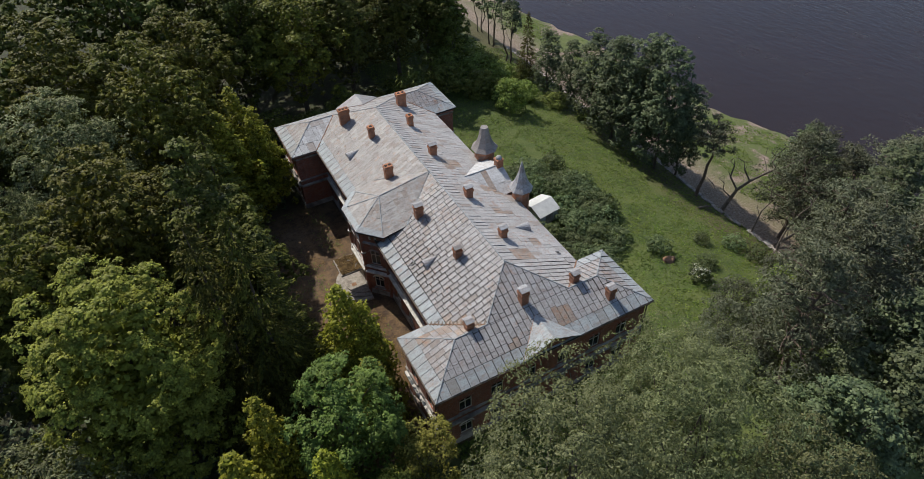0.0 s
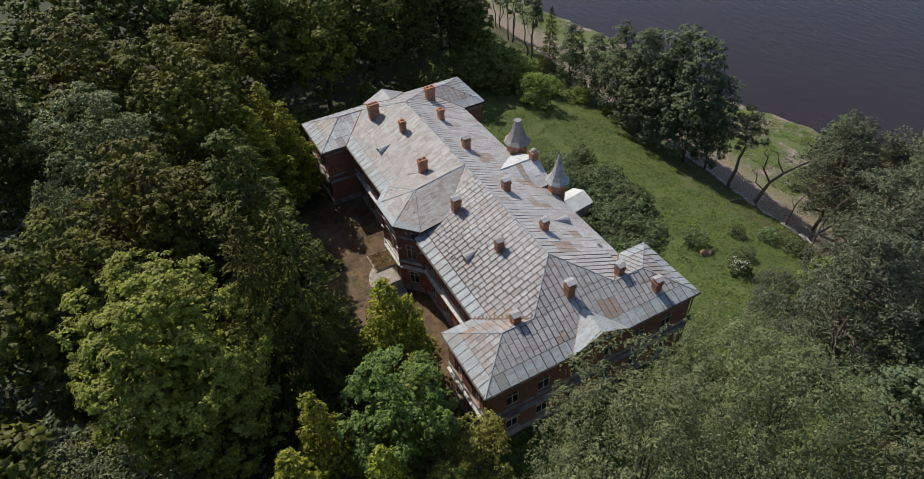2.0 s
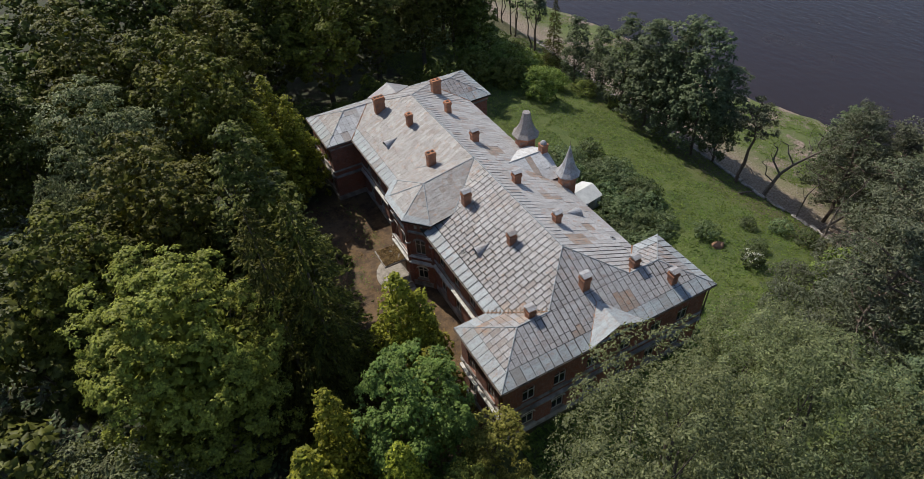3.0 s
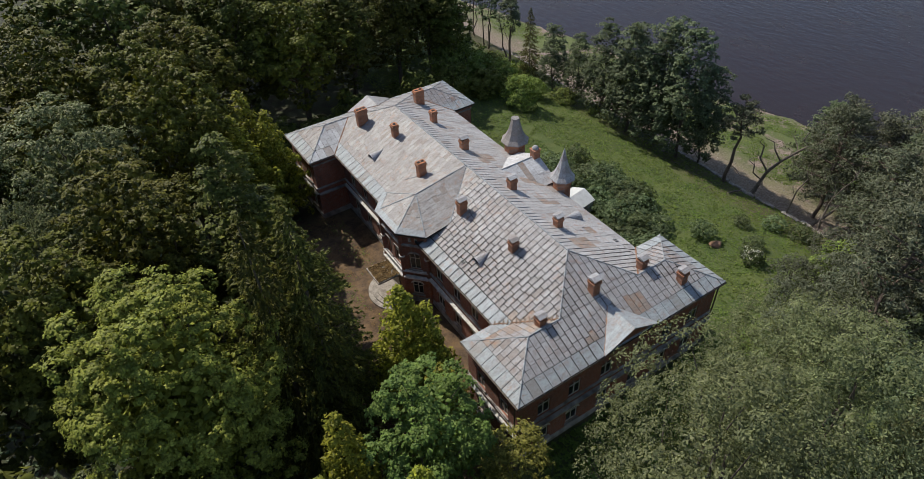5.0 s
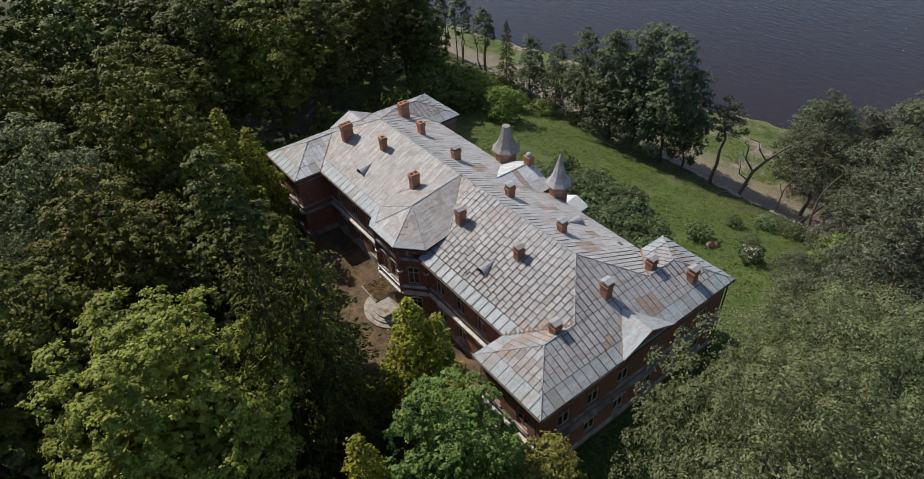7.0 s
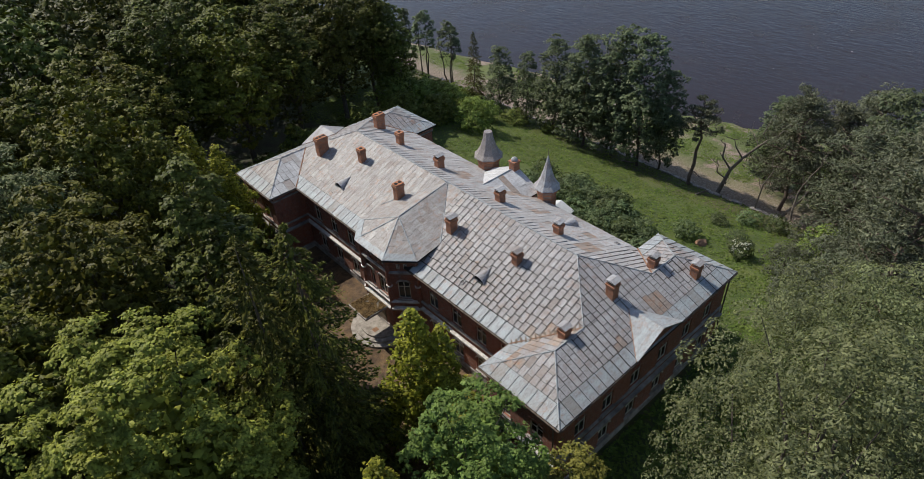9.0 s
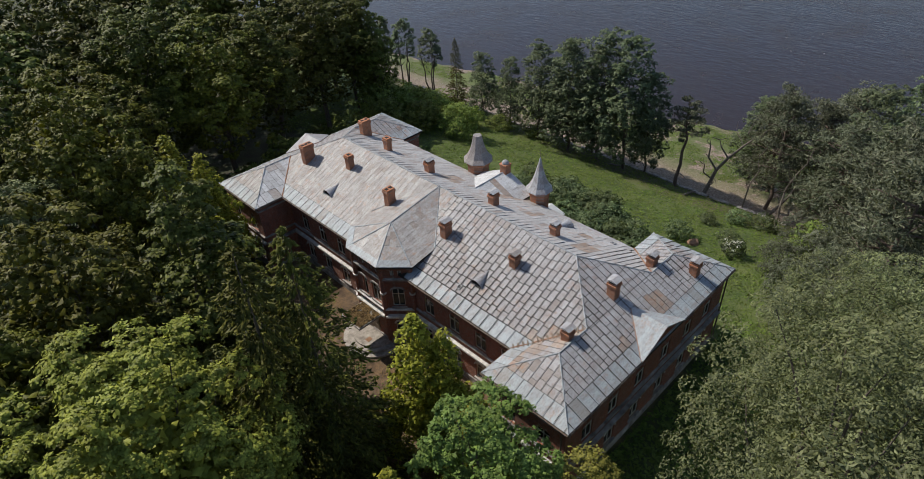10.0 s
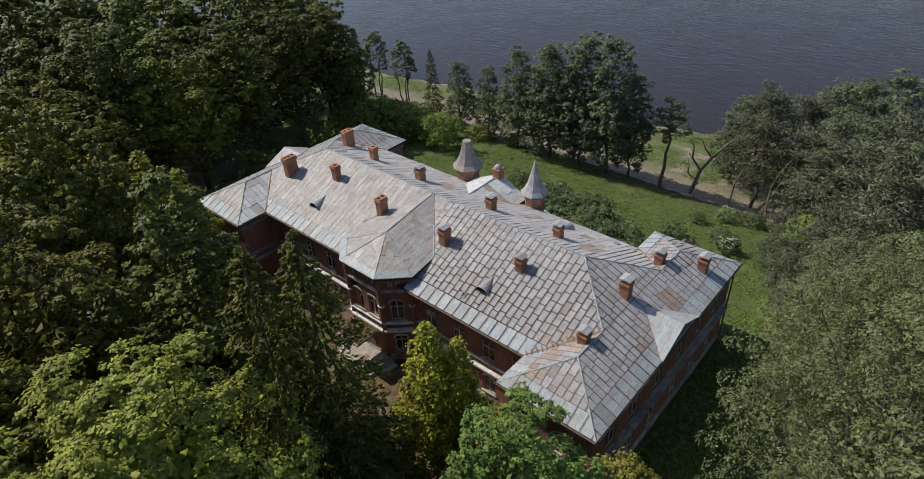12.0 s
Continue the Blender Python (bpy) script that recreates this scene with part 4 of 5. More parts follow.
def bay_face(p0, p1, ups, lows, door=None):
    L = (Vector(p1) - Vector(p0)).length
    holes = [(L * u, 1.05, 4.3, 6.2, True) for u in ups] + [(L * u, 1.05, 1.0, 2.6, False) for u in lows]
    wall_run(p0, p1, -0.6, 7.2, holes)
    wall_run(p0, p1, 7.2, top, [(L * u + s * 0.3, 0.32, 7.5, 8.08, False) for u in ups for s in (-1, 1)])
    band(p0, p1, 3.42, 0.22, 0.34, MAT_WHITE)
    band(p0, p1, 4.12, 0.16, 0.24, MAT_WHITE)
    band(p0, p1, 7.3, 0.2, 0.16, MAT_GREYTRIM)
    band(p0, p1, 8.5, 0.25, 0.2, MAT_BRICK, "cornice")
    band(p0, p1, 0.6, 0.9, 0.09, MAT_GREYTRIM, "plinth")


bay_face(B2, B1, (0.27, 0.73), (0.13,))
bay_face(B1, B0, (0.5,), (0.5,))
bay_face(B3, B2, (0.5,), (0.5,))
wall_run(B0, (-4.5, B0[1]), -0.6, top)
wall_run((-4.5, B3[1]), B3, -0.6, top)
for p in (B0, B1, B2, B3):              # brick corner piers with white imposts
    bm = bmesh.new()
    bmesh.ops.create_cone(bm, cap_ends=True, segments=8, radius1=0.2, radius2=0.2, depth=top + 0.5, matrix=Matrix.Translation((p[0], p[1], (top - 0.5) / 2)))
    part("corner_pier", bm, MAT_BRICK, house)
    bm = bmesh.new()
    bmesh.ops.create_cone(bm, cap_ends=True, segments=8, radius1=0.27, radius2=0.29, depth=0.16, matrix=Matrix.Translation((p[0], p[1], 5.75)))
    part("impost", bm, MAT_WHITE, house)


# ---- gablets over both ends ----
def gablet(sy):
    c, hw, peak, front = 0.1, 2.7, 8.95, LY + 0.1
    back = LY - (peak - EAVE) / PITCH
    bm = bmesh.new()
    e = 0.10
    for s in (1, -1):
        p = [(c, front * sy, peak), (c, back * sy, peak), (c + s * hw, (LY - 0.02) * sy, EAVE + 0.02), (c + s * hw, front * sy, EAVE + 0.02)]
        lo = [bm.verts.new((x, y, z + 0.03)) for x, y, z in p]
        hi = [bm.verts.new((x, y, z + 0.03 + e)) for x, y, z in p]
        bm.faces.new(hi)
        bm.faces.new(lo[::-1])
        for i in range(4):
            bm.faces.new((lo[i], lo[(i + 1) % 4], hi[(i + 1) % 4], hi[i]))
    bmesh.ops.recalc_face_normals(bm, faces=bm.faces)
    part("gablet_roof", bm, MAT_EAVE if sy < 0 else MAT_SPIRE, house)
    bm = bmesh.new()
    pts = [(c - hw + 0.3, EAVE - 0.1), (c + hw - 0.3, EAVE - 0.1), (c, peak - 0.06)]
    y = [(LY - 0.12) * sy, (LY - 0.5) * sy]
    a = [[bm.verts.new((x, yy, z)) for x, z in pts] for yy in y]
    bm.faces.new(a[0])
    bm.faces.new(a[1][::-1])
    for i in range(3):
        bm.faces.new((a[0][i], a[0][(i + 1) % 3], a[1][(i + 1) % 3], a[1][i]))
    bmesh.ops.recalc_face_normals(bm, faces=bm.faces)
    part("gablet_wall", bm, MAT_BRICK, house)
    verts, faces = [], []               # rusted flashing where the gablet meets the roof
    for s in (1, -1):
        tube(verts, faces, [(c, back * sy, peak + 0.04), (c + s * hw, LY * sy, EAVE + 0.04)], [0.05, 0.07], 6)
    raw("flashing", verts, faces, MAT_RUST, house, "rusted sheet flashing")


gablet(-1)
gablet(1)

# ---- ridge and hip rolls, valley boards, gutters ----
def roll(a, b, r=0.055, mat=None):
    verts, faces = [], []
    pts = [Vector(a).lerp(Vector(b), k / 6) + Vector((0, 0, 0.05 + 0.012 * math.sin(k * 2.1))) for k in range(7)]
    tube(verts, faces, pts, [r] * 7, 6)
    raw("ridge_roll", verts, faces, mat or MAT_EAVE, house)


ZW, ZR = EAVE + PITCH * WH, EAVE + PITCH * MX
roll((0, -YR, ZR), (0, YR, ZR))
for sx in (1, -1):
    for sy in (1, -1):
        roll((0, YR * sy, ZR), (vx * sx, (LY - WH) * sy, ZW))
        roll((vx * sx, (LY - WH) * sy, ZW), ((WX - WH) * sx, (LY - WH) * sy, ZW))
        roll(((WX - WH) * sx, (LY - WH) * sy, ZW), (WX * sx, LY * sy, EAVE))
        roll(((WX - WH) * sx, (LY - WH) * sy, ZW), (WX * sx, WI * sy, EAVE))
        roll((MX * sx, WI * sy, EAVE), (vx * sx, (LY - WH) * sy, ZW), 0.07, MAT_RUST)
for i in range(3):
    roll((*bay[i + (i > 1)], OEZ) if i < 2 else (*bay[3], OEZ), apex)
roll((*bay[2], OEZ), apex)
roll(apex, (0.0, OY, 11.16))
for sy in (1, -1):
    roll((-4.5, OY + OH2 * sy, main_z(-4.5, 0)), (0.0, OY, ZR), 0.06)
rng = np.random.default_rng(33)
for i in range(15):                     # battens laid bare along one valley
    k = 0.04 + 0.92 * i / 14
    p = Vector((-MX, -WI, EAVE)).lerp(Vector((-vx, -LY + WH, ZW)), k)
    bm = bmesh.new()
    box(bm, -0.05, 0.05, -0.36, 0.36, 0.07, 0.11, pose(p.x + 0.1, p.y + 0.12, p.z + 0.03, 0, -10, -45 + rng.normal(0, 5)))
    part("batten", bm, MAT_BOARD, house)


def gutter(a, b):
    verts, faces = [], []
    tube(verts, faces, [a, Vector(a).lerp(Vector(b), 0.5), b], [0.06] * 3, 6)
    raw("gutter", verts, faces, MAT_PIPE, house)


z = EAVE - 0.06
g = 0.05
for a, b in (((-MX - g, -WI, z), (-MX - g, OY - OH2 + 0.5, z)), ((-MX - g, WI, z), (-MX - g, OY + OH2 - 0.5, z)), ((-WX - g, -WI, z), (-WX - g, -LY, z)), ((-WX, -LY - g, z), (-2.6, -LY - g, z)), ((2.8, -LY - g, z), (WX, -LY - g, z)), ((-WX - g, WI, z), (-WX - g, LY, z)), ((-WX, -WI + g, z), (-MX, -WI + g, z)), ((-WX, WI - g, z), (-MX, WI - g, z))):
    gutter(a, b)


def downpipe(x, y, ox, oy, mat):
    verts, faces = [], []
    tube(verts, faces, [(x + ox, y + oy, EAVE - 0.08), (x + ox * 0.35, y + oy * 0.35, EAVE - 0.7), (x + ox * 0.35, y + oy * 0.35, 0.5), (x + ox * 1.2, y + oy * 1.2, 0.25)], [0.06] * 4, 7)
    raw("downpipe", verts, faces, mat, house)


downpipe(WALL_W - 0.1, -WALL_E - 0.06, 0.25, -0.3, MAT_PIPE)
downpipe(-WALL_W - 0.06, -WALL_E + 0.2, -0.3, 0, MAT_PIPE)
downpipe(-WALL_M - 0.1, -14.6, -0.6, 0, MAT_PIPE)
downpipe(-WALL_M - 0.1, B3[1] + 0.35, -0.55, 0, MAT_WHITE)

# ---- rear projection with two turrets ----
RY, RHW, RZ, RX = -0.4, 3.05, 9.5, 7.95
bm = bmesh.new()
prism(bm, [(WALL_M - 0.5, RY - RHW + 0.25), (RX - 0.25, RY - RHW + 0.25), (RX - 0.25, RY + RHW - 0.25), (WALL_M - 0.5, RY + RHW - 0.25)], -0.6, 8.05)
part("wall", bm, MAT_BRICK, house)
for s in (1, -1):
    zf = lambda x, y: RZ - PITCH * abs(y - RY)
    p = [(MX - (RZ - EAVE) / PITCH, RY), (RX, RY), (RX, RY + s * RHW), (MX - (RZ - PITCH * RHW - EAVE) / PITCH, RY + s * RHW)]
    p = p if area(p) > 0 else p[::-1]
    bm = bmesh.new()
    slab(bm, p, zf, 0.1)
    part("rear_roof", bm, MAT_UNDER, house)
    lay_sheets(p, zf, (6, RY + s * RHW), (0, -s), (MAT_ZINC_LIFT, MAT_ZINC_LIFT), 90 + s, strip=False, width=0.62, length=2.4)
    bm = bmesh.new()
    a = [(RX - 0.3, RY, RZ - 0.1), (RX - 0.3, RY + s * (RHW - 0.25), RZ - 0.1 - PITCH * (RHW - 0.25)), (RX - 0.3, RY + s * (RHW - 0.25), 8.05), (RX - 0.3, RY, 8.05)]
    v = [bm.verts.new(q) for q in a] + [bm.verts.new((q[0] - 0.3, q[1], q[2])) for q in a]
    for f in ((0, 1, 2, 3), (7, 6, 5, 4), (0, 4, 5, 1), (1, 5, 6, 2), (2, 6, 7, 3), (3, 7, 4, 0)):
        bm.faces.new([v[i] for i in f])
    bmesh.ops.recalc_face_normals(bm, faces=bm.faces)
    part("gable_wall", bm, MAT_BRICK, house)
roll((MX - (RZ - EAVE) / PITCH, RY, RZ), (RX, RY, RZ))


def ring(bm, r, z, n=8, turn=22.5):
    return [bm.verts.new((r * math.cos(radians(turn + 360 * i / n)), r * math.sin(radians(turn + 360 * i / n)), z)) for i in range(n)]


def loft(bm, rows, n=8, turn=22.5):
    prev = None
    for r, z in rows:
        cur = ring(bm, r, z, n, turn)
        if prev:
            for i in range(n):
                bm.faces.new((prev[i], prev[(i + 1) % n], cur[(i + 1) % n], cur[i]))
        else:
            bm.faces.new(cur[::-1])
        prev = cur
    bm.faces.new(prev)


def turret(x, y, r, rows, label, finial):
    root = part("turret", (lambda b: (loft(b, [(r, -0.6), (r, 8.5), (r + 0.1, 8.6), (r + 0.1, 8.8), (r, 8.85), (r, 9.1)]), b)[1])(bmesh.new()), MAT_CHIM, house, label)
    root.location = (x, y, 0)
    bm = bmesh.new()
    loft(bm, rows)
    part("spire", bm, MAT_SPIRE, root, "grey zinc spire with flared foot")
    if finial:
        verts, faces = [], []
        tube(verts, faces, [(0, 0, rows[-1][1] - 0.05), (0, 0, rows[-1][1] + 0.7)], [0.03, 0.012], 6)
        raw("finial", verts, faces, MAT_PIPE, root)


turret(7.95, -4.2, 0.9, [(1.25, 9.0), (1.22, 9.08), (0.95, 9.4), (0.68, 9.9), (0.45, 10.6), (0.23, 11.4), (0.04, 12.2)], "octagonal brick turret with pointed spire", True)
turret(8.25, 3.75, 1.1, [(1.50, 9.0), (1.47, 9.08), (1.15, 9.4), (0.84, 9.95), (0.60, 10.7), (0.42, 11.6)], "octagonal brick turret with cut-off spire", False)

# ---- chimneys ----
def chimney(x, y, w, d, h, cap):
    z0 = min(roof_z(x + a * w / 2, y + b * d / 2) for a in (1, -1) for b in (1, -1)) - 0.2
    top = roof_z(x, y) + h
    root = thing("chimney", (x, y, z0))
    tagged(root, "red brick chimney with small sheet-metal cap" if cap else "red brick chimney with corbelled top and open flues", "chimney", "chimneys")
    H = top - z0
    bm = bmesh.new()
    box(bm, -w / 2, w / 2, -d / 2, d / 2, 0, H - 0.3, bevel=0.015)
    part("shaft", bm, MAT_CHIM, root)
    bm = bmesh.new()
    box(bm, -w / 2 - 0.07, w / 2 + 0.07, -d / 2 - 0.07, d / 2 + 0.07, H - 0.32, H - 0.14, bevel=0.02)
    box(bm, -w / 2 - 0.02, w / 2 + 0.02, -d / 2 - 0.02, d / 2 + 0.02, H - 0.14, H)
    box(bm, -w / 2 - 0.035, w / 2 + 0.035, -d / 2 - 0.035, d / 2 + 0.035, H - 0.43, H - 0.34, bevel=0.012)
    part("crown", bm, MAT_CHIM, root)
    n = max(1, round(max(w, d) / 0.45))
    for i in range(n):
        bm = bmesh.new()
        o = (i + 0.5) / n - 0.5
        cx, cy = (o * w, 0) if w >= d else (0, o * d)
        box(bm, cx - 0.15, cx + 0.15, cy - 0.16, cy + 0.16, H - 0.05, H + 0.012)
        part("flue", bm, MAT_SOOT_SHADE, root)
    if cap:
        bm = bmesh.new()
        for a in (1, -1):
            for b in (1, -1):
                box(bm, a * w * 0.42 - 0.02, a * w * 0.42 + 0.02, b * d * 0.42 - 0.02, b * d * 0.42 + 0.02, H - 0.02, H + 0.2)
        part("cap_legs", bm, MAT_PIPE, root)
        bm = bmesh.new()
        a, b = w / 2 + 0.09, d / 2 + 0.09
        e = [bm.verts.new(v) for v in ((-a, -b, H + 0.19), (a, -b, H + 0.19), (a, b, H + 0.19), (-a, b, H + 0.19), (-a * 0.9, 0, H + 0.32), (a * 0.9, 0, H + 0.32))]
        for f in ((0, 1, 5, 4), (2, 3, 4, 5), (0, 4, 3), (1, 2, 5), (3, 2, 1, 0)):
            bm.faces.new([e[i] for i in f])
        part("cap", bm, MAT_SPIRE, root)
    return root


for x, y, w, d, h, cap in ((-3.4, 15.5, 1.15, 0.65, 1.75, 0), (-3.2, 3.2, 0.82, 0.6, 1.6, 0), (-3.15, -3.75, 0.75, 0.62, 1.3, 1), (-2.6, -10.55, 0.62, 0.58, 1.0, 1),
                           (-0.25, -17.55, 0.68, 0.65, 1.35, 1), (4.95, -17.45, 0.62, 0.62, 1.05, 1), (6.9, -19.95, 0.62, 0.62, 1.15, 1), (-5.3, -17.5, 0.62, 0.62, 0.9, 1),
                           (2.0, -4.15, 0.72, 0.6, 1.15, 1), (1.95, -10.65, 0.62, 0.58, 1.05, 1), (3.75, 15.65, 1.05, 0.65, 1.75, 0), (2.55, 10.45, 0.6, 0.6, 1.4, 0),
                           (-2.15, 10.25, 0.6, 0.6, 1.4, 0), (2.15, 3.95, 0.75, 0.6, 1.2, 1)):
    chimney(x, y, w, d, h, cap)


def rear_chimney():
    root = thing("chimney", (7.6, RY, RZ - 0.4))
    tagged(root, "small brick chimney with rounded metal cowl", "chimney", "chimneys")
    bm = bmesh.new()
    box(bm, -0.36, 0.36, -0.36, 0.36, 0, 1.1, bevel=0.015)
    box(bm, -0.42, 0.42, -0.42, 0.42, 1.1, 1.24, bevel=0.02)
    part("shaft", bm, MAT_CHIM, root)
    bm = bmesh.new()
    bmesh.ops.create_uvsphere(bm, u_segments=12, v_segments=8, radius=0.34, matrix=Matrix.Translation((0, 0, 1.26)))
    part("cowl", bm, MAT_SPIRE, root, smooth_faces=True)


rear_chimney()


# ---- roof vents, hatch, canopy, steps ----
def roof_vent(x, y, s, w=0.62, h=0.62, run=1.55):
    """A half-cone hood that opens down the slope; s: 1 towards -x, -1 towards +x."""
    root = thing("roof_vent", (x, y, roof_z(x, y)))
    tagged(root, "half-cone sheet-metal roof vent with open front", "roof vent", "roof vents")
    bm = bmesh.new()
    n = 8
    rim, back = [], bm.verts.new((s * run, 0, PITCH * run + 0.03))
    for k in range(n + 1):
        a = math.pi * k / n
        rim.append(bm.verts.new((-0.06 * s * math.sin(a), w * math.cos(a), 0.02 + h * math.sin(a))))
    inner = [bm.verts.new((v.co.x + 0.04 * s, v.co.y * 0.92, 0.02 + (v.co.z - 0.02) * 0.92)) for v in rim]
    for k in range(n):
        bm.faces.new((rim[k], rim[k + 1], back))
        bm.faces.new((rim[k], inner[k], inner[k + 1], rim[k + 1]))
    bmesh.ops.recalc_face_normals(bm, faces=bm.faces)
    arc = [v.co.copy() for v in rim]
    part("hood", bm, MAT_SPIRE, root)
    # flat dark face paints the shade inside the hood
    bm = bmesh.new()
    pts = [bm.verts.new((0.12 * s, v.y * 0.9, v.z)) for v in arc]
    bm.faces.new(pts)
    part("opening", bm, MAT_SOOT_SHADE, root)


roof_vent(-5.35, 9.9, 1)
roof_vent(-5.3, -9.1, 1)
roof_vent(5.5, -9.3, -1)


def roof_hatch(x, y):
    root = thing("roof_hatch", (x, y, roof_z(x, y)))
    tagged(root, "small dark open roof hatch", "hatch")
    sx = 1 if x < 0 else -1
    m = pose(0, 0, 0, 0, -math.degrees(math.atan(PITCH)) * sx, 0)
    bm = bmesh.new()
    for a in ((-0.2, -0.15, -0.18, 0.18), (0.15, 0.2, -0.18, 0.18), (-0.15, 0.15, -0.18, -0.13), (-0.15, 0.15, 0.13, 0.18)):
        box(bm, *a, 0.02, 0.14, m)
    part("kerb", bm, MAT_SPIRE, root)
    # solid dark block paints the shade of the open hatch
    bm = bmesh.new()
    box(bm, -0.15, 0.15, -0.13, 0.13, 0.02, 0.07, m)
    part("opening", bm, MAT_SOOT_SHADE, root)


roof_hatch(6.2, -13.3)
roof_hatch(-5.9, -8.0)


def entrance_canopy():
    root = thing("entrance_canopy", (-9.75, 0.2, 3.0))
    tagged(root, "flat concrete entrance canopy overgrown with brown moss", "canopy")
    bm = bmesh.new()
    box(bm, -1.3, 1.27, -1.35, 1.25, 0.0, 0.2, bevel=0.02)
    part("slab", bm, MAT_CONC, root)
    rng = np.random.default_rng(5)
    m = 3800
    c = np.stack([rng.uniform(-1.2, 1.15, m), rng.uniform(-1.25, 1.15, m), np.full(m, 0.23)], 1)
    keep = np.array([noise.noise((p[0] * 1.3, p[1] * 1.3, 2.0)) > -0.45 for p in c])
    c = c[keep]
    c[:, 2] += rng.uniform(0, 0.08, len(c))
    leaves("moss", c, rng.normal(0, 0.5, c.shape) + [0, 0, 1], 0.13 * rng.uniform(0.6, 1.5, len(c)), rng, MAT_MOSS, root, 0.7)["label"] = "brown moss and litter"


entrance_canopy()


def entrance_steps():
    root = thing("entrance_steps", (-8.6, 0.2, 0))
    tagged(root, "half-round pale concrete entrance steps with worn edges", "steps")
    for k, (r, z0, z1) in enumerate(((2.95, -0.3, 0.15), (2.5, 0.15, 0.31), (2.05, 0.31, 0.47))):
        bm = bmesh.new()
        n = 22
        pts = [(0.0, -r), *[(-r * math.cos(-math.pi / 2 + math.pi * i / n), r * math.sin(-math.pi / 2 + math.pi * i / n)) for i in range(1, n)], (0.0, r)]
        prism(bm, pts[::-1] if area(pts) < 0 else pts, z0, z1)
        part("step", bm, MAT_CONC, root)
    bm = bmesh.new()
    box(bm, -1.45, -0.95, -0.65, -0.2, 0.474, 0.49, pose(0, 0, 0, 0, 0, 0))
    part("mat", bm, MAT_SOIL, root, "small brown doormat")


entrance_steps()


def door():
    root = thing("entrance_door", (-8.47, 0.45, 0.5))
    tagged(root, "double wooden entrance door under the canopy", "door")
    for s in (-1, 1):
        bm = bmesh.new()
        box(bm, -0.06, -0.01, min(0, s * 0.75), max(0, s * 0.75), 0, 2.2)
        for z in (0.15, 0.85, 1.55):
            box(bm, -0.075, -0.06, min(s * 0.12, s * 0.63), max(s * 0.12, s * 0.63), z, z + 0.5)
        leaf = part("leaf", bm, MAT_BOARD, root)


door()


def white_tent():
    root = thing("white_tent", (13.0, -0.9, ground_z(13.0, -0.9)), 8)
    tagged(root, "small white sheeted tent with a pitched roof on the lawn", "tent")
    w, d, h, r = 1.5, 1.4, 1.6, 2.3
    bm = bmesh.new()
    for s in (1, -1):
        v = [bm.verts.new(q) for q in ((-d - 0.12, 0, r), (d + 0.12, 0, r), (d + 0.12, s * (w + 0.12), h), (-d - 0.12, s * (w + 0.12), h))]
        u = [bm.verts.new(q.co - Vector((0, 0, 0.06))) for q in v]
        bm.faces.new(v)
        bm.faces.new(u[::-1])
        for i in range(4):
            bm.faces.new((u[i], u[(i + 1) % 4], v[(i + 1) % 4], v[i]))
    bmesh.ops.recalc_face_normals(bm, faces=bm.faces)
    part("roof", bm, MAT_SHED, root)
    bm = bmesh.new()
    pts = [(-w, -0.1), (w, -0.1), (w, h), (0, r - 0.05), (-w, h)]
    a = [[bm.verts.new((x, y, z)) for y, z in pts] for x in (-d, d)]
    bm.faces.new(a[0][::-1])
    bm.faces.new(a[1])
    for i in range(5):
        bm.faces.new((a[0][i], a[0][(i + 1) % 5], a[1][(i + 1) % 5], a[1][i]))
    bmesh.ops.recalc_face_normals(bm, faces=bm.faces)
    part("walls", bm, MAT_SHED, root)
    bm = bmesh.new()
    box(bm, -0.55, 0.55, -w - 0.02, -w + 0.02, 0, 1.6)
    part("door_flap", bm, MAT_CONC, root)


white_tent()

# ---- trees ----
maple = tufted_tree("maple_tree", 1, 22.2, 6.75, 3.0, MAT_MAPLE, MAT_BARK, "broad bright green maple in full leaf", boughs=120, bough_r=1.25, tufts=20, tuft_r=0.36, per=30, leaf=0.205, uneven=0.055, limbs=10, hearts=4200)
place(maple, [(-28.8, -11.7, 1.0, 1.0)])
maple2 = tufted_tree("maple_tree", 2, 16.5, 3.9, 3.0, MAT_MAPLE2, MAT_BARK, "dense rounded green maple beside the house", boughs=70, bough_r=0.85, tufts=17, tuft_r=0.30, per=20, leaf=0.185, uneven=0.055, trunk_r=0.25)
place(maple2, [(-16.8, -21.1, 1.0, 1.0)])
oak = tufted_tree("broadleaf_tree", 3, 24.0, 6.7, 5.0, MAT_OLIVE, MAT_BARK, "tall olive-green broad-leaved tree in the wood", boughs=60, bough_r=1.6, tufts=21, tuft_r=0.46, per=17, leaf=0.35, uneven=0.18)
oak2 = tufted_tree("broadleaf_tree", 4, 24.0, 6.0, 4.0, MAT_OAK, MAT_BARK, "tall dark green broad-leaved tree in the wood", tall_shape, boughs=58, bough_r=1.6, tufts=21, tuft_r=0.46, per=17, leaf=0.35, uneven=0.18)
place(oak, [(-21.8, 18.4, 1.0, 0.92), (-27.6, 2.0, 0.96, 0.9), (-33.4, -3.6, 0.92, 0.85), (-17.5, 32.0, 0.86, 0.9), (-3.5, 34, 0.85, 0.95), (-30, 29, 1.0, 1.0)])
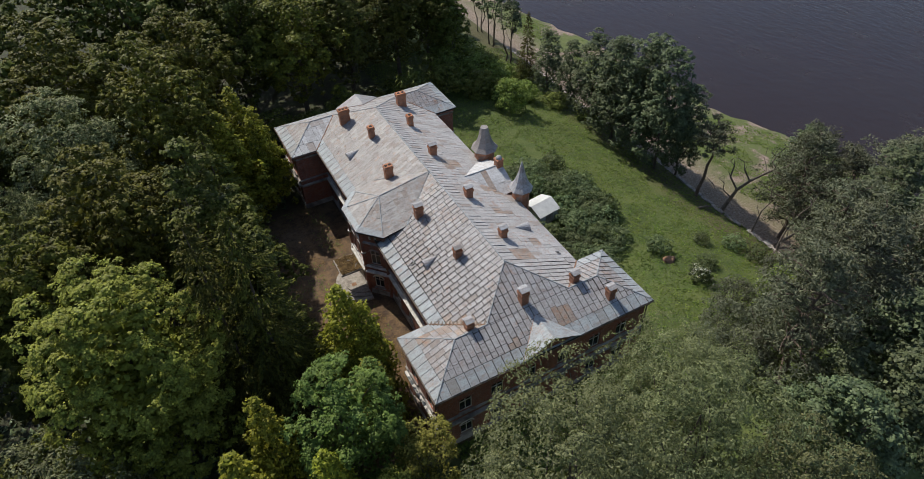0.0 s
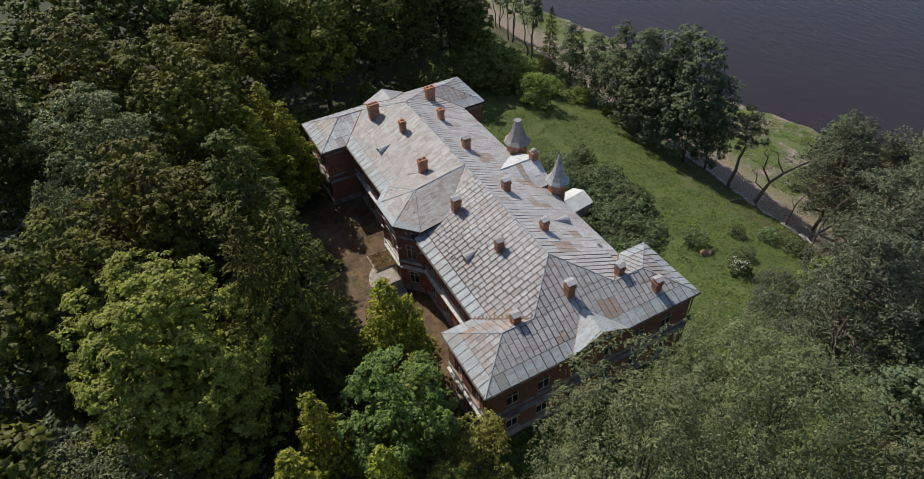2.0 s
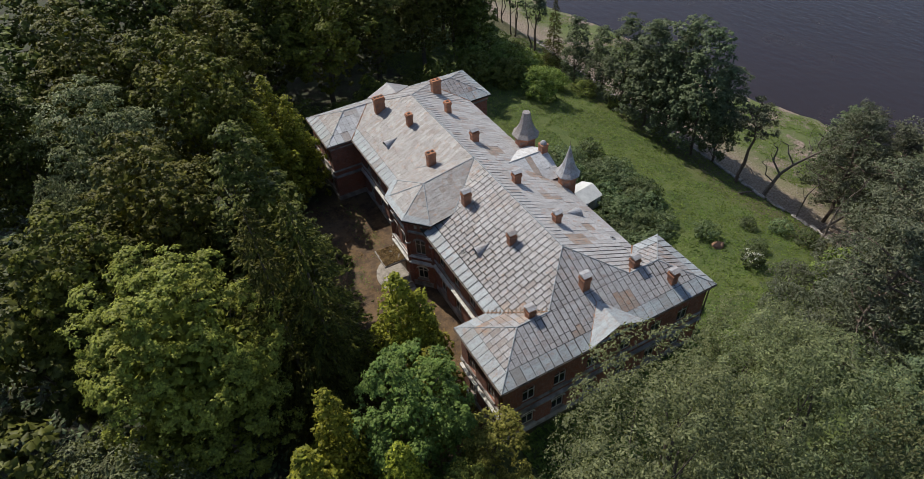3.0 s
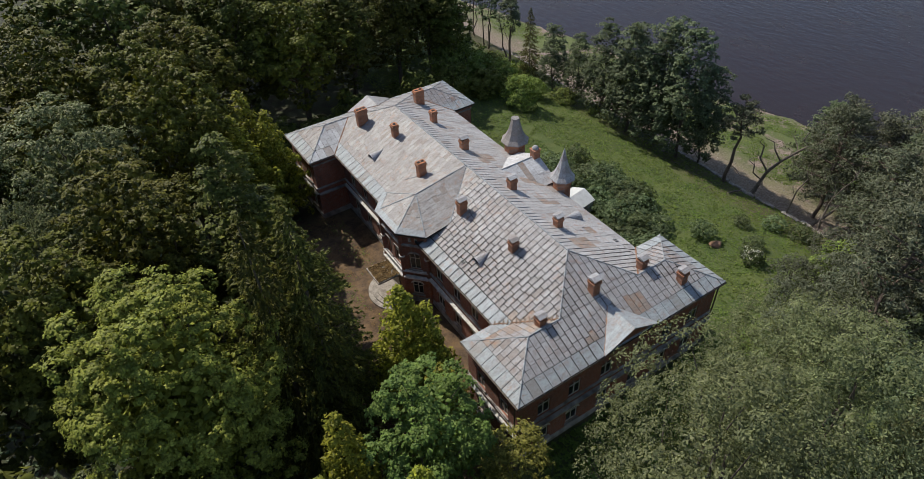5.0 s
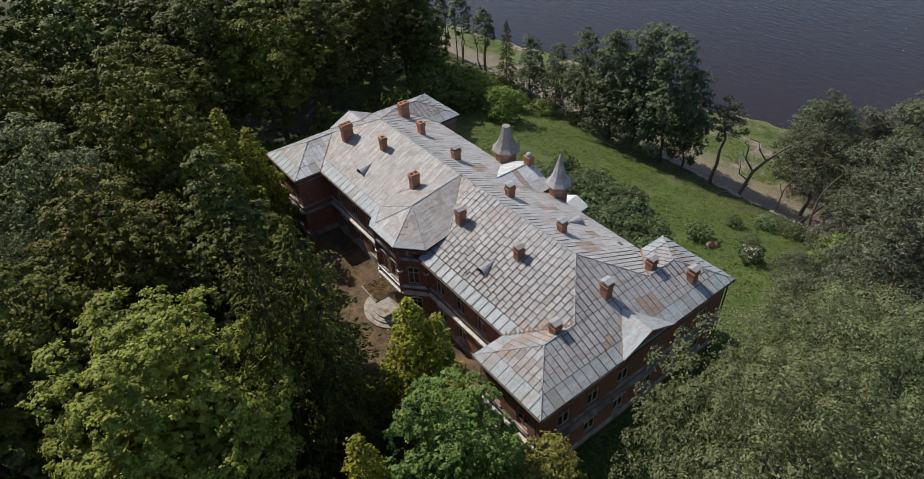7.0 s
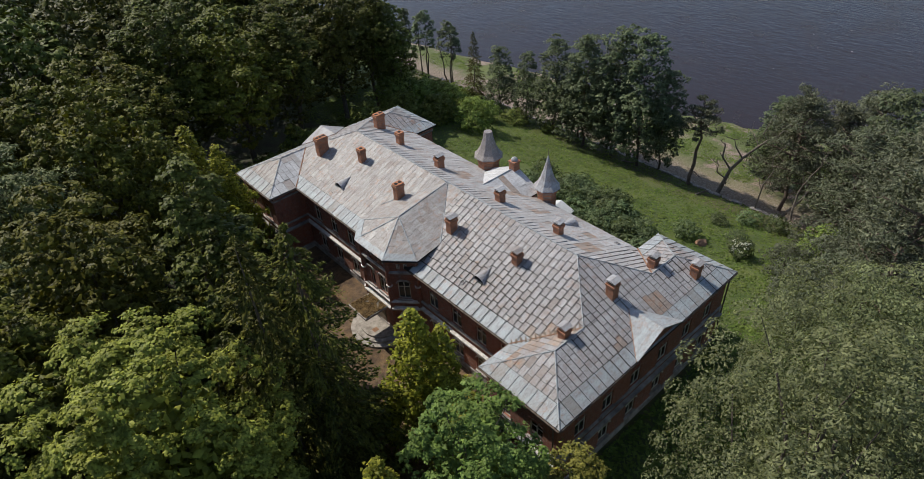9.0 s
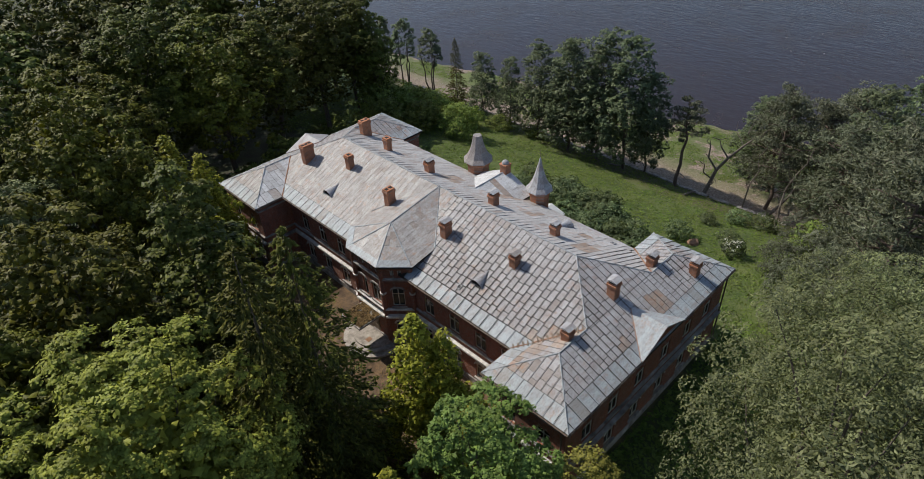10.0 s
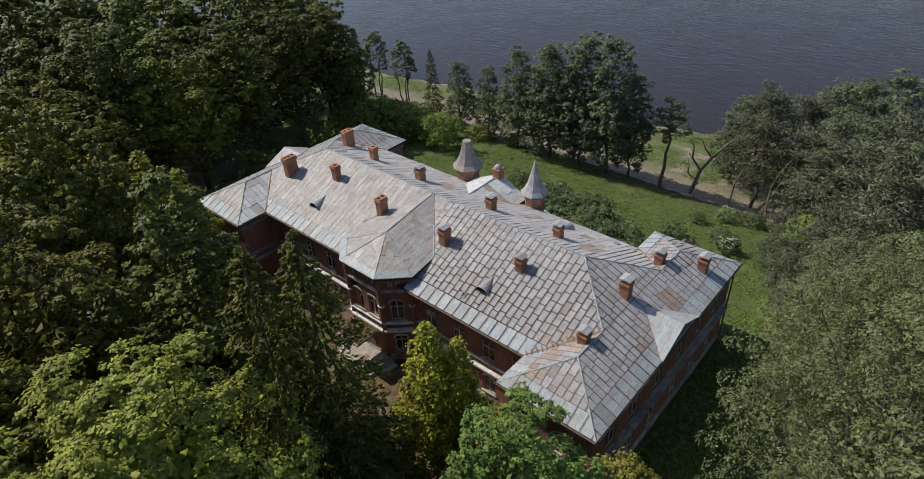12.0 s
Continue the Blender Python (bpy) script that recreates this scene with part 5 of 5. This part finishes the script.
place(oak2, [(-9.5, 38, 0.92, 0.95), (4, 36, 0.8, 0.92), (12, 36.5, 0.78, 0.8), (17.5, 36.5, 0.72, 0.72), (19.4, 34.2, 0.56, 0.55), (20.5, 39.5, 0.72, 0.7), (-38.5, 20, 0.98, 1.0)])
far_oak = tufted_tree("broadleaf_tree", 18, 24.0, 6.9, 5.0, MAT_OAK, MAT_BARK, "tall broad-leaved tree deep in the wood", boughs=46, bough_r=2.1, tufts=14, tuft_r=0.75, per=10, leaf=0.66, limbs=3, uneven=0.2, hearts=500)
place(far_oak, [(-38.5, -3.5, 0.9, 0.9), (-22, 46, 1.0, 1.0), (-40, 33, 1.0, 1.05), (-13, 48, 1.0, 1.0), (1, 48, 0.95, 0.95), (11, 48, 0.92, 0.95), (20.5, 47, 0.85, 0.8), (-32, 45, 1.0, 1.1), (-48, 46, 1.05, 1.2), (-5, 60, 1.0, 1.1), (-22, 62, 1.05, 1.2), (3, 92, 1.0, 1.2), (9, 61, 1.0, 1.1), (-8, 82, 1.05, 1.2), (13, 84, 0.95, 1.2), (22, 58, 0.9, 0.95), (-50, -12, 0.9, 1.1), (-48, 8, 1.0, 1.1), (-42, -16, 0.85, 0.9)])
spruce = spruce_tree("spruce_tree", 5, 23.4, 6.5, MAT_SPRUCE, "tall dark olive-green spruce by the court", tiers=44, per_branch=50, leaf=0.42)
# the one at (-18.8, 8.8) is added, mostly hidden, to cast shade on the court
place(spruce, [(-22.1, -11.0, 0.985, 0.80), (-19.5, -10.7, 0.955, 0.80), (-18.8, 8.8, 0.74, 0.62), (-18.2, -4.8, 0.6, 0.5), (31.5, 31.0, 0.48, 0.31)])
horn = tufted_tree("hornbeam_tree", 14, 23.4, 6.4, 2.0, MAT_OAK, MAT_BARK, "tall tapering dark green tree by the court", cone_shape, boughs=80, bough_r=1.2, tufts=18, tuft_r=0.42, per=16, leaf=0.33, uneven=0.14, trunk_r=0.3)
place(horn, [(-20.6, -0.9, 1.0, 1.0), (-24.2, 5.4, 0.58, 0.62)])
thuja = leafy_tree("thuja_tree", 6, 13.3, 2.9, 0.6, MAT_THUJA, MAT_BARK, shape=cone_shape, lobes=200, per=36, lobe_r=0.44, leaf=0.28, trunk_r=0.16, flat=1.3, label="conical yellow-green conifer by the house wall", limbs=4, ruffle=0.5, spread=0.45, jitter=0.1)
place(thuja, [(-13.9, -12.4, 1.05, 1.2), (-12.6, -13.4, 0.92, 1.0), (-16.8, 15.6, 1.14, 1.5), (-14.4, 20.4, 1.12, 1.3), (-13.0, 17.2, 1.02, 1.15), (-21.9, -20.2, 1.16, 1.05), (-24.3, -22.8, 1.1, 1.2), (-13.8, -17.6, 0.8, 1.1), (-19.2, -24.4, 1.0, 0.95)])
birch = tufted_tree("birch_tree", 26, 11.5, 3.0, 1.2, MAT_BIRCH, MAT_BARK, "small airy yellow-green tree beside the house wall", boughs=34, bough_r=0.9, tufts=16, tuft_r=0.34, per=12, leaf=0.2, trunk_r=0.12, limbs=6, hearts=160)
place(birch, [(-12.6, -24.4, 0.9, 0.95), (-15.4, -26.0, 0.8, 0.8)])
willow = leafy_tree("willow_tree", 7, 22.0, 6.8, 2.5, MAT_WILLOW, MAT_BARK, lobes=640, per=74, lobe_r=0.7, leaf=0.175, aspect=0.5, droop=0.25, label="grey-green willow with fine narrow leaves", upright=0.5, shell=0.7, inside=0.12, ruffle=0.5, bulge=0.2, spread=0.8, limbs=14)
place(willow, [(-7.5, -34.0, 1.03, 1.0), (-0.2, -35.0, 0.98, 0.95), (3.5, -31.0, 0.80, 0.75)])
willow2 = leafy_tree("willow_tree", 17, 20.0, 6.6, 2.0, MAT_WILLOW, MAT_BARK, lobes=220, per=70, lobe_r=1.05, leaf=0.33, aspect=0.45, droop=0.1, label="grey-green willow at the edge of the wood", upright=0.5, shell=0.7, inside=0.12)
place(willow2, [(-14.0, -36.5, 1.1, 0.77), (3.0, -40.5, 1.0, 0.64), (-35.5, -17.8, 0.75, 0.8), (-30.5, -25.5, 0.68, 0.68)])
grey = tufted_tree("silver_willow", 8, 21.8, 6.0, 5.0, MAT_GREY, MAT_BARK, "silvery grey-leaved willow in the wood", boughs=50, bough_r=1.7, tufts=22, tuft_r=0.5, per=14, leaf=0.3, aspect=0.45)
place(grey, [(-30.2, 14.2, 1.03, 1.0), (-33.6, 4.0, 0.92, 0.55)])
alder = tufted_tree("alder_tree", 9, 17.5, 3.7, 1.4, MAT_ALDER, MAT_BARK, "tall feathery green alder on the river bank", alder_shape, boughs=112, bough_r=0.85, tufts=14, tuft_r=0.34, per=9, leaf=0.25, trunk_r=0.15, limbs=5, uneven=0.10, droop=0.5, group="alders on the bank", hearts=500)
place(alder, [(32.4, 26.3, 0.63, 0.70), (33.1, 21.8, 0.65, 0.64), (33.3, 16.5, 0.84, 1.0), (33.0, 11.2, 0.95, 1.08), (33.8, 6.9, 1.05, 1.1), (34.2, 3.0, 1.08, 1.1), (35.6, 9.0, 0.9, 0.95), (35.3, 13.6, 0.82, 0.85), (36.0, 0.9, 0.84, 0.85), (41.0, -21.8, 1.06, 1.1), (47.5, -24.5, 1.05, 1.1), (46.5, -8.6, 0.72, 0.85)])
dark_alder = tufted_tree("alder_tree", 29, 15.0, 4.6, 1.5, MAT_ALDER, MAT_BARK, "dark green broad alder beyond the willows", boughs=44, bough_r=1.3, tufts=18, tuft_r=0.42, per=12, leaf=0.3, group="alders on the bank")
place(dark_alder, [(19.0, -38.0, 0.95, 1.0), (25.5, -34.5, 0.85, 1.0), (13.5, -37.5, 0.9, 0.9)])
aspen = tufted_tree("aspen_tree", 15, 12.0, 2.1, 4.6, MAT_ALDER, MAT_BARK, "slender green tree with bare stems above the bank", tall_shape, boughs=26, bough_r=0.75, tufts=15, tuft_r=0.34, per=10, leaf=0.26, trunk_r=0.12, limbs=5, stems=3, hearts=90)
place(aspen, [(33.6, 45.5, 0.97, 0.95), (32.5, 38.0, 0.94, 1.0), (35.0, 52.0, 0.9, 0.8)])
pine = pine_tree("pine_tree", 10, 12.0, 2.5, "small Scots pine with bare reddish trunk", 16, 0.3, 0.6, 4, 44)
place(pine, [(35.0, -4.1, 1.0, 1.0)])
pine2 = pine_tree("pine_tree", 11, 15.0, 4.4, "grey-green Scots pine on the river bank", 36, 0.6, 0.16, 5, 50)
place(pine2, [(39.4, -13.8, 1.05, 0.95), (44.6, -12.0, 0.93, 1.0), (36.0, -21.0, 0.95, 1.1), (42.5, -17.5, 0.98, 1.05), (37, -27, 1.05, 1.15), (29, -26.5, 1.1, 1.1), (18.5, -30.0, 1.16, 1.05), (33, -33, 1.1, 1.2), (24.5, -29.0, 1.12, 1.1), (52, -18, 1, 1.2), (42, -33, 1.1, 1.2), (50, -30, 1.1, 1.2)])

# ---- shrubs ----
shrub = leafy_tree("shrub", 20, 2.6, 1.9, 0.05, MAT_SHRUB, MAT_BARK, lobes=46, per=30, lobe_r=0.44, leaf=0.25, trunk_r=0.06, label="dense dark green shrub behind the house", category="shrub", limbs=3, group="shrubs behind the house")
spots = []
rs = np.random.default_rng(8)
while len(spots) < 52:
    x, y = rs.uniform(10.2, 22), rs.uniform(-14, 7)
    lim = 20.5 - 0.25 * abs(y + 1) - 0.02 * y * y + 1.2 * math.sin(y * 1.3)
    if x < lim and not (10.5 < x < 15.5 and -4.6 < y < 1.9) and min([math.hypot(x - a[0], y - a[1]) for a in spots] + [9]) > 1.3:
        spots.append((x, y, rs.uniform(0.5, 0.95), rs.uniform(0.7, 1.2)))
place(shrub, spots + [(22.2, -17.0, 0.75, 0.75), (20.9, -11.9, 0.75, 0.8), (25.0, -15.5, 0.5, 0.6), (27.5, -12.0, 0.4, 0.6), (31.0, -14.0, 0.6, 0.8), (32.2, -16.5, 0.7, 0.8), (12.8, -18.4, 0.5, 0.5)])
bush = leafy_tree("bush", 21, 4.6, 2.9, 0.1, MAT_BUSH, MAT_BARK, lobes=90, per=40, lobe_r=0.55, leaf=0.28, trunk_r=0.1, label="large rounded green bush at the edge of the lawn", category="shrub", limbs=4, group="bushes by the lawn", ruffle=0.5)
place(bush, [(22.3, 31.0, 1.0, 1.0), (20.5, 26.5, 0.9, 0.95), (22.6, 21.5, 1.05, 1.0), (24.5, 28.0, 1.0, 1.0), (25.5, 33.0, 0.8, 0.9), (16.5, 29.5, 1.0, 1.0), (18.5, 33.5, 1.1, 1.0), (27.0, 24.5, 0.6, 0.8), (24.5, 38.0, 0.9, 1.0), (30.5, 31.5, 0.5, 0.7), (30.8, 21.5, 0.5, 0.7), (33.5, 17.0, 0.4, 0.6), (28.5, -22.5, 0.9, 1.0)])
under = leafy_tree("bush", 27, 6.0, 3.0, 0.1, MAT_OAK, MAT_BARK, lobes=70, per=30, lobe_r=0.66, leaf=0.4, trunk_r=0.1, label="dark green bush under the trees of the wood", category="shrub", limbs=3, group="bushes of the wood")
place(under, [(-14.5, 27.0, 0.9, 1.1), (-9.5, 28.5, 1.0, 1.1), (-4.5, 27.5, 0.9, 1.0), (0.5, 28.5, 1.0, 1.1), (5.5, 27.6, 0.9, 1.0), (10.0, 28.8, 1.0, 1.0), (-18.5, 24.5, 1.0, 1.1), (-22.5, 9.5, 0.9, 1.2), (-25.5, -5.5, 0.9, 1.2), (-32.0, 9.0, 1.0, 1.2)])
sallow = leafy_tree("sallow", 23, 5.5, 2.7, 0.1, MAT_SALLOW, MAT_BARK, lobes=110, per=34, lobe_r=0.5, leaf=0.24, aspect=0.35, trunk_r=0.1, label="feathery grey-green sallow between lawn and willows", category="shrub", limbs=6, group="sallows by the lawn", ruffle=0.6, upright=0.3)
place(sallow, [(15.0, -25.2, 0.8, 0.85), (18.0, -23.6, 0.9, 0.9), (20.5, -26.6, 1.15, 1.0), (16.5, -28.0, 1.25, 1.0), (24.0, -23.8, 1.0, 1.0), (22.0, -21.4, 0.7, 0.8), (27.6, -24.6, 1.1, 1.0), (30.6, -20.6, 0.8, 0.9)])
white = leafy_tree("flowering_shrub", 22, 2.2, 1.5, 0.05, MAT_BLOOM, MAT_BARK, lobes=24, per=12, lobe_r=0.3, leaf=0.2, trunk_r=0.05, label="shrub with white blossom on the lawn", category="shrub", limbs=3, group="shrubs on the lawn")
place(white, [(22.0, -17.2, 0.95, 0.8)])


# ---- dead trees and logs on the bank ----
def dead_tree(name, at, top, r0, seed, arms, label):
    rng = np.random.default_rng(seed)
    root = thing(name, (*at, ground_z(*at)))
    tagged(root, label, "dead tree")
    stem = crooked(rng, (0, 0, -0.3), top, 0.10, 8)
    verts, faces = [], []
    tube(verts, faces, stem, [r0 * (1 - 0.1 * i) for i in range(9)], 8)
    raw("trunk", verts, faces, MAT_DEAD, root)
    for i in range(arms):
        k = 0.3 + 0.65 * i / max(1, arms - 1)
        p = Vector(stem[int(k * 8)])
        q = p + Vector((rng.normal(0, 1), rng.normal(0, 1), rng.uniform(0.3, 1.1))).normalized() * rng.uniform(1.0, 2.4)
        verts, faces = [], []
        pts = crooked(rng, p, q, 0.25, 4)
        tube(verts, faces, pts, [r0 * f for f in (0.42, 0.34, 0.26, 0.18, 0.06)], 5)
        for s in range(2):
            a = Vector(pts[2 + s])
            tube(verts, faces, crooked(rng, a, a + Vector(rng.normal(0, 0.5, 3)) + Vector((0, 0, 0.4)), 0.2, 3), [r0 * f for f in (0.18, 0.12, 0.08, 0.03)], 4)
        raw("branch", verts, faces, MAT_DEAD, root)


def forked_snag():
    root = thing("dead_tree", (36.2, -7.3, ground_z(36.2, -7.3)))
    tagged(root, "bare forked dead tree leaning over the bank", "dead tree")
    main = [(0, 0, -0.4), (0.35, -0.4, 1.6), (0.8, -0.7, 3.4), (1.5, -1.5, 5.0), (2.4, -2.6, 6.6), (3.0, -3.2, 7.4), (2.6, -2.7, 8.2), (3.0, -2.9, 9.4), (3.2, -3.3, 10.6)]
    verts, faces = [], []
    tube(verts, faces, main, [0.30, 0.24, 0.19, 0.155, 0.125, 0.10, 0.08, 0.05, 0.02], 8)
    raw("trunk", verts, faces, MAT_DEAD, root)
    arms = (((0.8, -0.7, 3.4), (0.2, 0.3, 5.0), (0.6, 0.5, 6.4), (0.1, 0.9, 7.0), 0.14), ((0.5, -0.5, 2.2), (-0.4, 0.3, 3.2), (-0.7, 0.2, 4.4), (-1.0, 0.9, 4.9), 0.09),
            ((1.5, -1.5, 5.0), (1.1, -0.6, 6.3), (1.4, -0.1, 7.0), (0.9, 0.7, 7.3), 0.11), ((3.0, -3.2, 7.4), (3.5, -3.9, 7.8), (4.2, -4.2, 8.5), (4.6, -4.9, 8.7), 0.08),
            ((0.35, -0.4, 1.6), (-0.3, -1.0, 2.0), (-0.9, -1.2, 2.7), (-1.3, -1.9, 2.9), 0.07), ((2.4, -2.6, 6.6), (2.9, -2.0, 7.0), (3.1, -1.3, 7.6), (3.7, -0.9, 7.7), 0.06))
    rng = np.random.default_rng(12)
    for *pts, r in arms:
        verts, faces = [], []
        tube(verts, faces, pts, [r, r * 0.8, r * 0.55, r * 0.2], 6)
        for p in pts[1:]:
            tube(verts, faces, crooked(rng, p, Vector(p) + Vector(rng.normal(0, 0.45, 3)) + Vector((0, 0, 0.45)), 0.2, 3), [r * 0.45, r * 0.3, r * 0.2, r * 0.08], 4)
        raw("branch", verts, faces, MAT_DEAD, root)


forked_snag()
dead_tree("dead_tree", (36.2, -12.3), (0.7, -0.5, 9.0), 0.10, 4, 3, "thin bare leaning dead stem on the bank")
dead_tree("dead_tree", (33.6, -17.4), (2.2, -0.6, 9.5), 0.16, 6, 4, "leaning bare trunk with broken branches on the bank")
dead_tree("dead_tree", (36.6, -15.2), (2.6, -1.8, 5.4), 0.2, 7, 6, "low crooked bare trunk under the pines")


def log(x, y, length, r, rz):
    root = thing("log", (x, y, ground_z(x, y) + r * 0.7), rz)
    tagged(root, "fallen bleached log lying in the grass", "log", "logs")
    verts, faces = [], []
    rng = np.random.default_rng(int(abs(x * 10)))
    tube(verts, faces, crooked(rng, (-length / 2, 0, 0), (length / 2, 0, 0.05), 0.04, 4), [r, r, r * 0.9, r * 0.8, r * 0.6], 7)
    raw("trunk", verts, faces, MAT_DEAD, root)


log(33.3, -6.6, 2.6, 0.13, -20)
log(34.0, 4.0, 2.2, 0.12, -60)
log(40.0, -2.0, 2.5, 0.1, 70)


def bank_edging():
    """A low broken line of pale stones along the top of the bank."""
    root = thing("stone_edging", (36.0, 0, 0))
    tagged(root, "low broken row of pale stones along the top of the bank", "stone edging")
    rng = np.random.default_rng(61)
    shapes = []
    for k in range(5):
        bm = bmesh.new()
        box(bm, -0.22, 0.22, -0.5, 0.5, -0.3, 0.2, bevel=0.05)
        for v in bm.verts:
            v.co += Vector(rng.normal(0, 0.045, 3))
        me = bpy.data.meshes.new("stone")
        bm.to_mesh(me)
        bm.free()
        me.materials.append(MAT_CONC)
        shapes.append(me)
    y = -17.0
    while y < 44:
        s = rng.uniform(0.7, 1.35)
        x = 0.35 * math.sin(y * 0.21) + rng.normal(0, 0.07)
        if noise.noise((y * 0.3, 2.0, 5.0)) > -0.35:
            ob = new("stone", shapes[int(rng.integers(5))])
            ob.parent = root
            ob.matrix_basis = pose(x, y, ground_z(36.0 + x, y) + 0.02, rng.normal(0, 4), rng.normal(0, 5), rng.normal(0, 7)) @ Matrix.Diagonal((rng.uniform(0.7, 1.2), s, rng.uniform(0.7, 1.1), 1))
        y += s * 1.03


bank_edging()


def soil_heap(x, y, r):
    root = thing("soil_heap", (x, y, ground_z(x, y)))
    tagged(root, "small heap of bare reddish soil on the lawn", "soil heap", "soil heaps")
    bm = bmesh.new()
    bmesh.ops.create_icosphere(bm, subdivisions=3, radius=1.0)
    for v in bm.verts:
        k = 1 + 0.35 * noise.noise(v.co * 1.7 + Vector((x, y, 0)))
        v.co = Vector((v.co.x * r * k, v.co.y * r * 0.7 * k, v.co.z * 0.28 * k))
    part("heap", bm, MAT_SOIL, root, smooth_faces=True)


soil_heap(21.0, -13.6, 0.8)
soil_heap(12.5, -17.5, 0.7)


def bank_stones():
    rng = np.random.default_rng(77)
    verts, faces = [], []
    oct6 = ((1, 0, 0), (-1, 0, 0), (0, 1, 0), (0, -1, 0), (0, 0, 0.7), (0, 0, -0.5))
    tri8 = ((0, 2, 4), (2, 1, 4), (1, 3, 4), (3, 0, 4), (2, 0, 5), (1, 2, 5), (3, 1, 5), (0, 3, 5))
    for _ in range(1100):
        y = rng.uniform(-22, 60)
        x = 36.6 + abs(rng.normal(0, 1)) * 6.0
        if x > shore_x(y) + 1:
            continue
        r = rng.uniform(0.05, 0.17)
        a = rng.uniform(0, 6.28)
        k = len(verts)
        z = ground_z(x, y)
        for q in oct6:
            s = rng.uniform(0.7, 1.25)
            verts.append((x + r * s * (q[0] * math.cos(a) - q[1] * 0.7 * math.sin(a)), y + r * s * (q[0] * math.sin(a) + q[1] * 0.7 * math.cos(a)), z + r * s * q[2]))
        faces += [tuple(k + i for i in f) for f in tri8]
    tagged(raw("bank_stones", verts, faces, MAT_CONC), "loose pale stones and driftwood scraps on the bank", "stones", kind="stuff")


bank_stones()


# ---- grass and low weeds ----
def grass(name, label, n, x0, x1, y0, y1, size, mat, seed, keep):
    rng = np.random.default_rng(seed)
    p = np.stack([rng.uniform(x0, x1, n), rng.uniform(y0, y1, n)], 1)
    p = np.array([q for q in p if keep(*q)])
    c = np.array([(x, y, ground_z(x, y)) for x, y in p])
    s = size * rng.uniform(0.5, 1.5, len(c))
    c[:, 2] += s * 0.2
    up = np.stack([rng.normal(0, 1.0, len(c)), rng.normal(0, 1.0, len(c)), np.full(len(c), 0.6)], 1)
    nr = np.stack([rng.normal(0, 1, len(c)), rng.normal(0, 1, len(c)), np.full(len(c), 3.5)], 1)
    ob = leaves(name, c, nr, s, rng, mat, None, 0.5, up)
    tagged(ob, label, "grass", kind="stuff")


def on_lawn(x, y):
    k = noise.noise((x * 0.18, y * 0.18, 5.0)) + 0.5 * noise.noise((x * 0.6, y * 0.6, 1.0))
    return k > -0.6 and not (abs(x) < 10.6 and abs(y) < 22) and x > (8.5 if y > -21 else 2)


grass("lawn_grass", "rough uneven green lawn grass", 62000, 7, 36.2, -30, 44, 0.24, MAT_GRASS, 41, on_lawn)
grass("lawn_grass", "rough shaded grass beside the house wall", 6000, -9, 14, -28, -21.6, 0.35, MAT_GRASS, 42, lambda x, y: True)
grass("bank_grass", "patchy green grass on the river bank", 60000, 36.8, 64, -20, 62, 0.24, MAT_GRASS, 43, lambda x, y: x < shore_x(y) - 1 and noise.noise((x * 0.16, y * 0.1, 9.0)) + 0.35 * noise.noise((x * 0.5, y * 0.5, 2.0)) > (0.24 if x < 45 else -0.12))
grass("court_weeds", "sparse dry weeds and litter in the court", 30000, -20, -8.0, -20, 15, 0.14, MAT_MOSS, 44, lambda x, y: noise.noise((x * 0.35, y * 0.35, 4.0)) + 0.5 * noise.noise((x * 1.3, y * 1.3, 7.0)) > 0.0 and not (x > -12.2 and -3.5 < y < 4) and not x > -8.6)
grass("court_grass", "scattered green weeds in the court", 7000, -19, -8.6, -20, 15, 0.16, MAT_GRASS, 46, lambda x, y: noise.noise((x * 0.45, y * 0.22, 8.0)) + 0.4 * noise.noise((x * 1.5, y * 1.5, 2.0)) > 0.16 and not (x > -12.0 and -3.2 < y < 3.6))
grass("woodland_plants", "low green plants under the trees", 16000, -60, -12, -30, 60, 0.6, MAT_ALDER, 45, lambda x, y: not (x > -19 and -20 < y < 16) and not (abs(x) < 10.6 and abs(y) < 22))

# ---- roof sheets, last: the ones towards the court and the end nearest the lane are parts ----
def lay_out_sheets():
    order = sorted(panel_jobs, key=lambda j: (j[3].y + 0.6 * j[3].x))
    for vv, ff, mt, c in order[:300]:
        me = bpy.data.meshes.new("roof_sheet")
        me.from_pydata([tuple(v - c) for v in vv], [], ff)
        me.materials.append(mt)
        ob = new("roof_sheet", me)
        ob.location = c
        ob.parent = house
    for mt in (MAT_ROOF, MAT_END, MAT_PALE, MAT_ROOF_REAR, MAT_EAVE, MAT_ZINC_LIFT, MAT_RUSTY):
        verts, faces = [], []
        for vv, ff, m2, c in order[300:]:
            if m2 is mt:
                k = len(verts)
                verts += [tuple(v) for v in vv]
                faces += [tuple(i + k for i in f) for f in ff]
        if verts:
            ob = raw("roof_cladding", verts, faces, mt, house)
            ob["kind"] = "stuff"


lay_out_sheets()
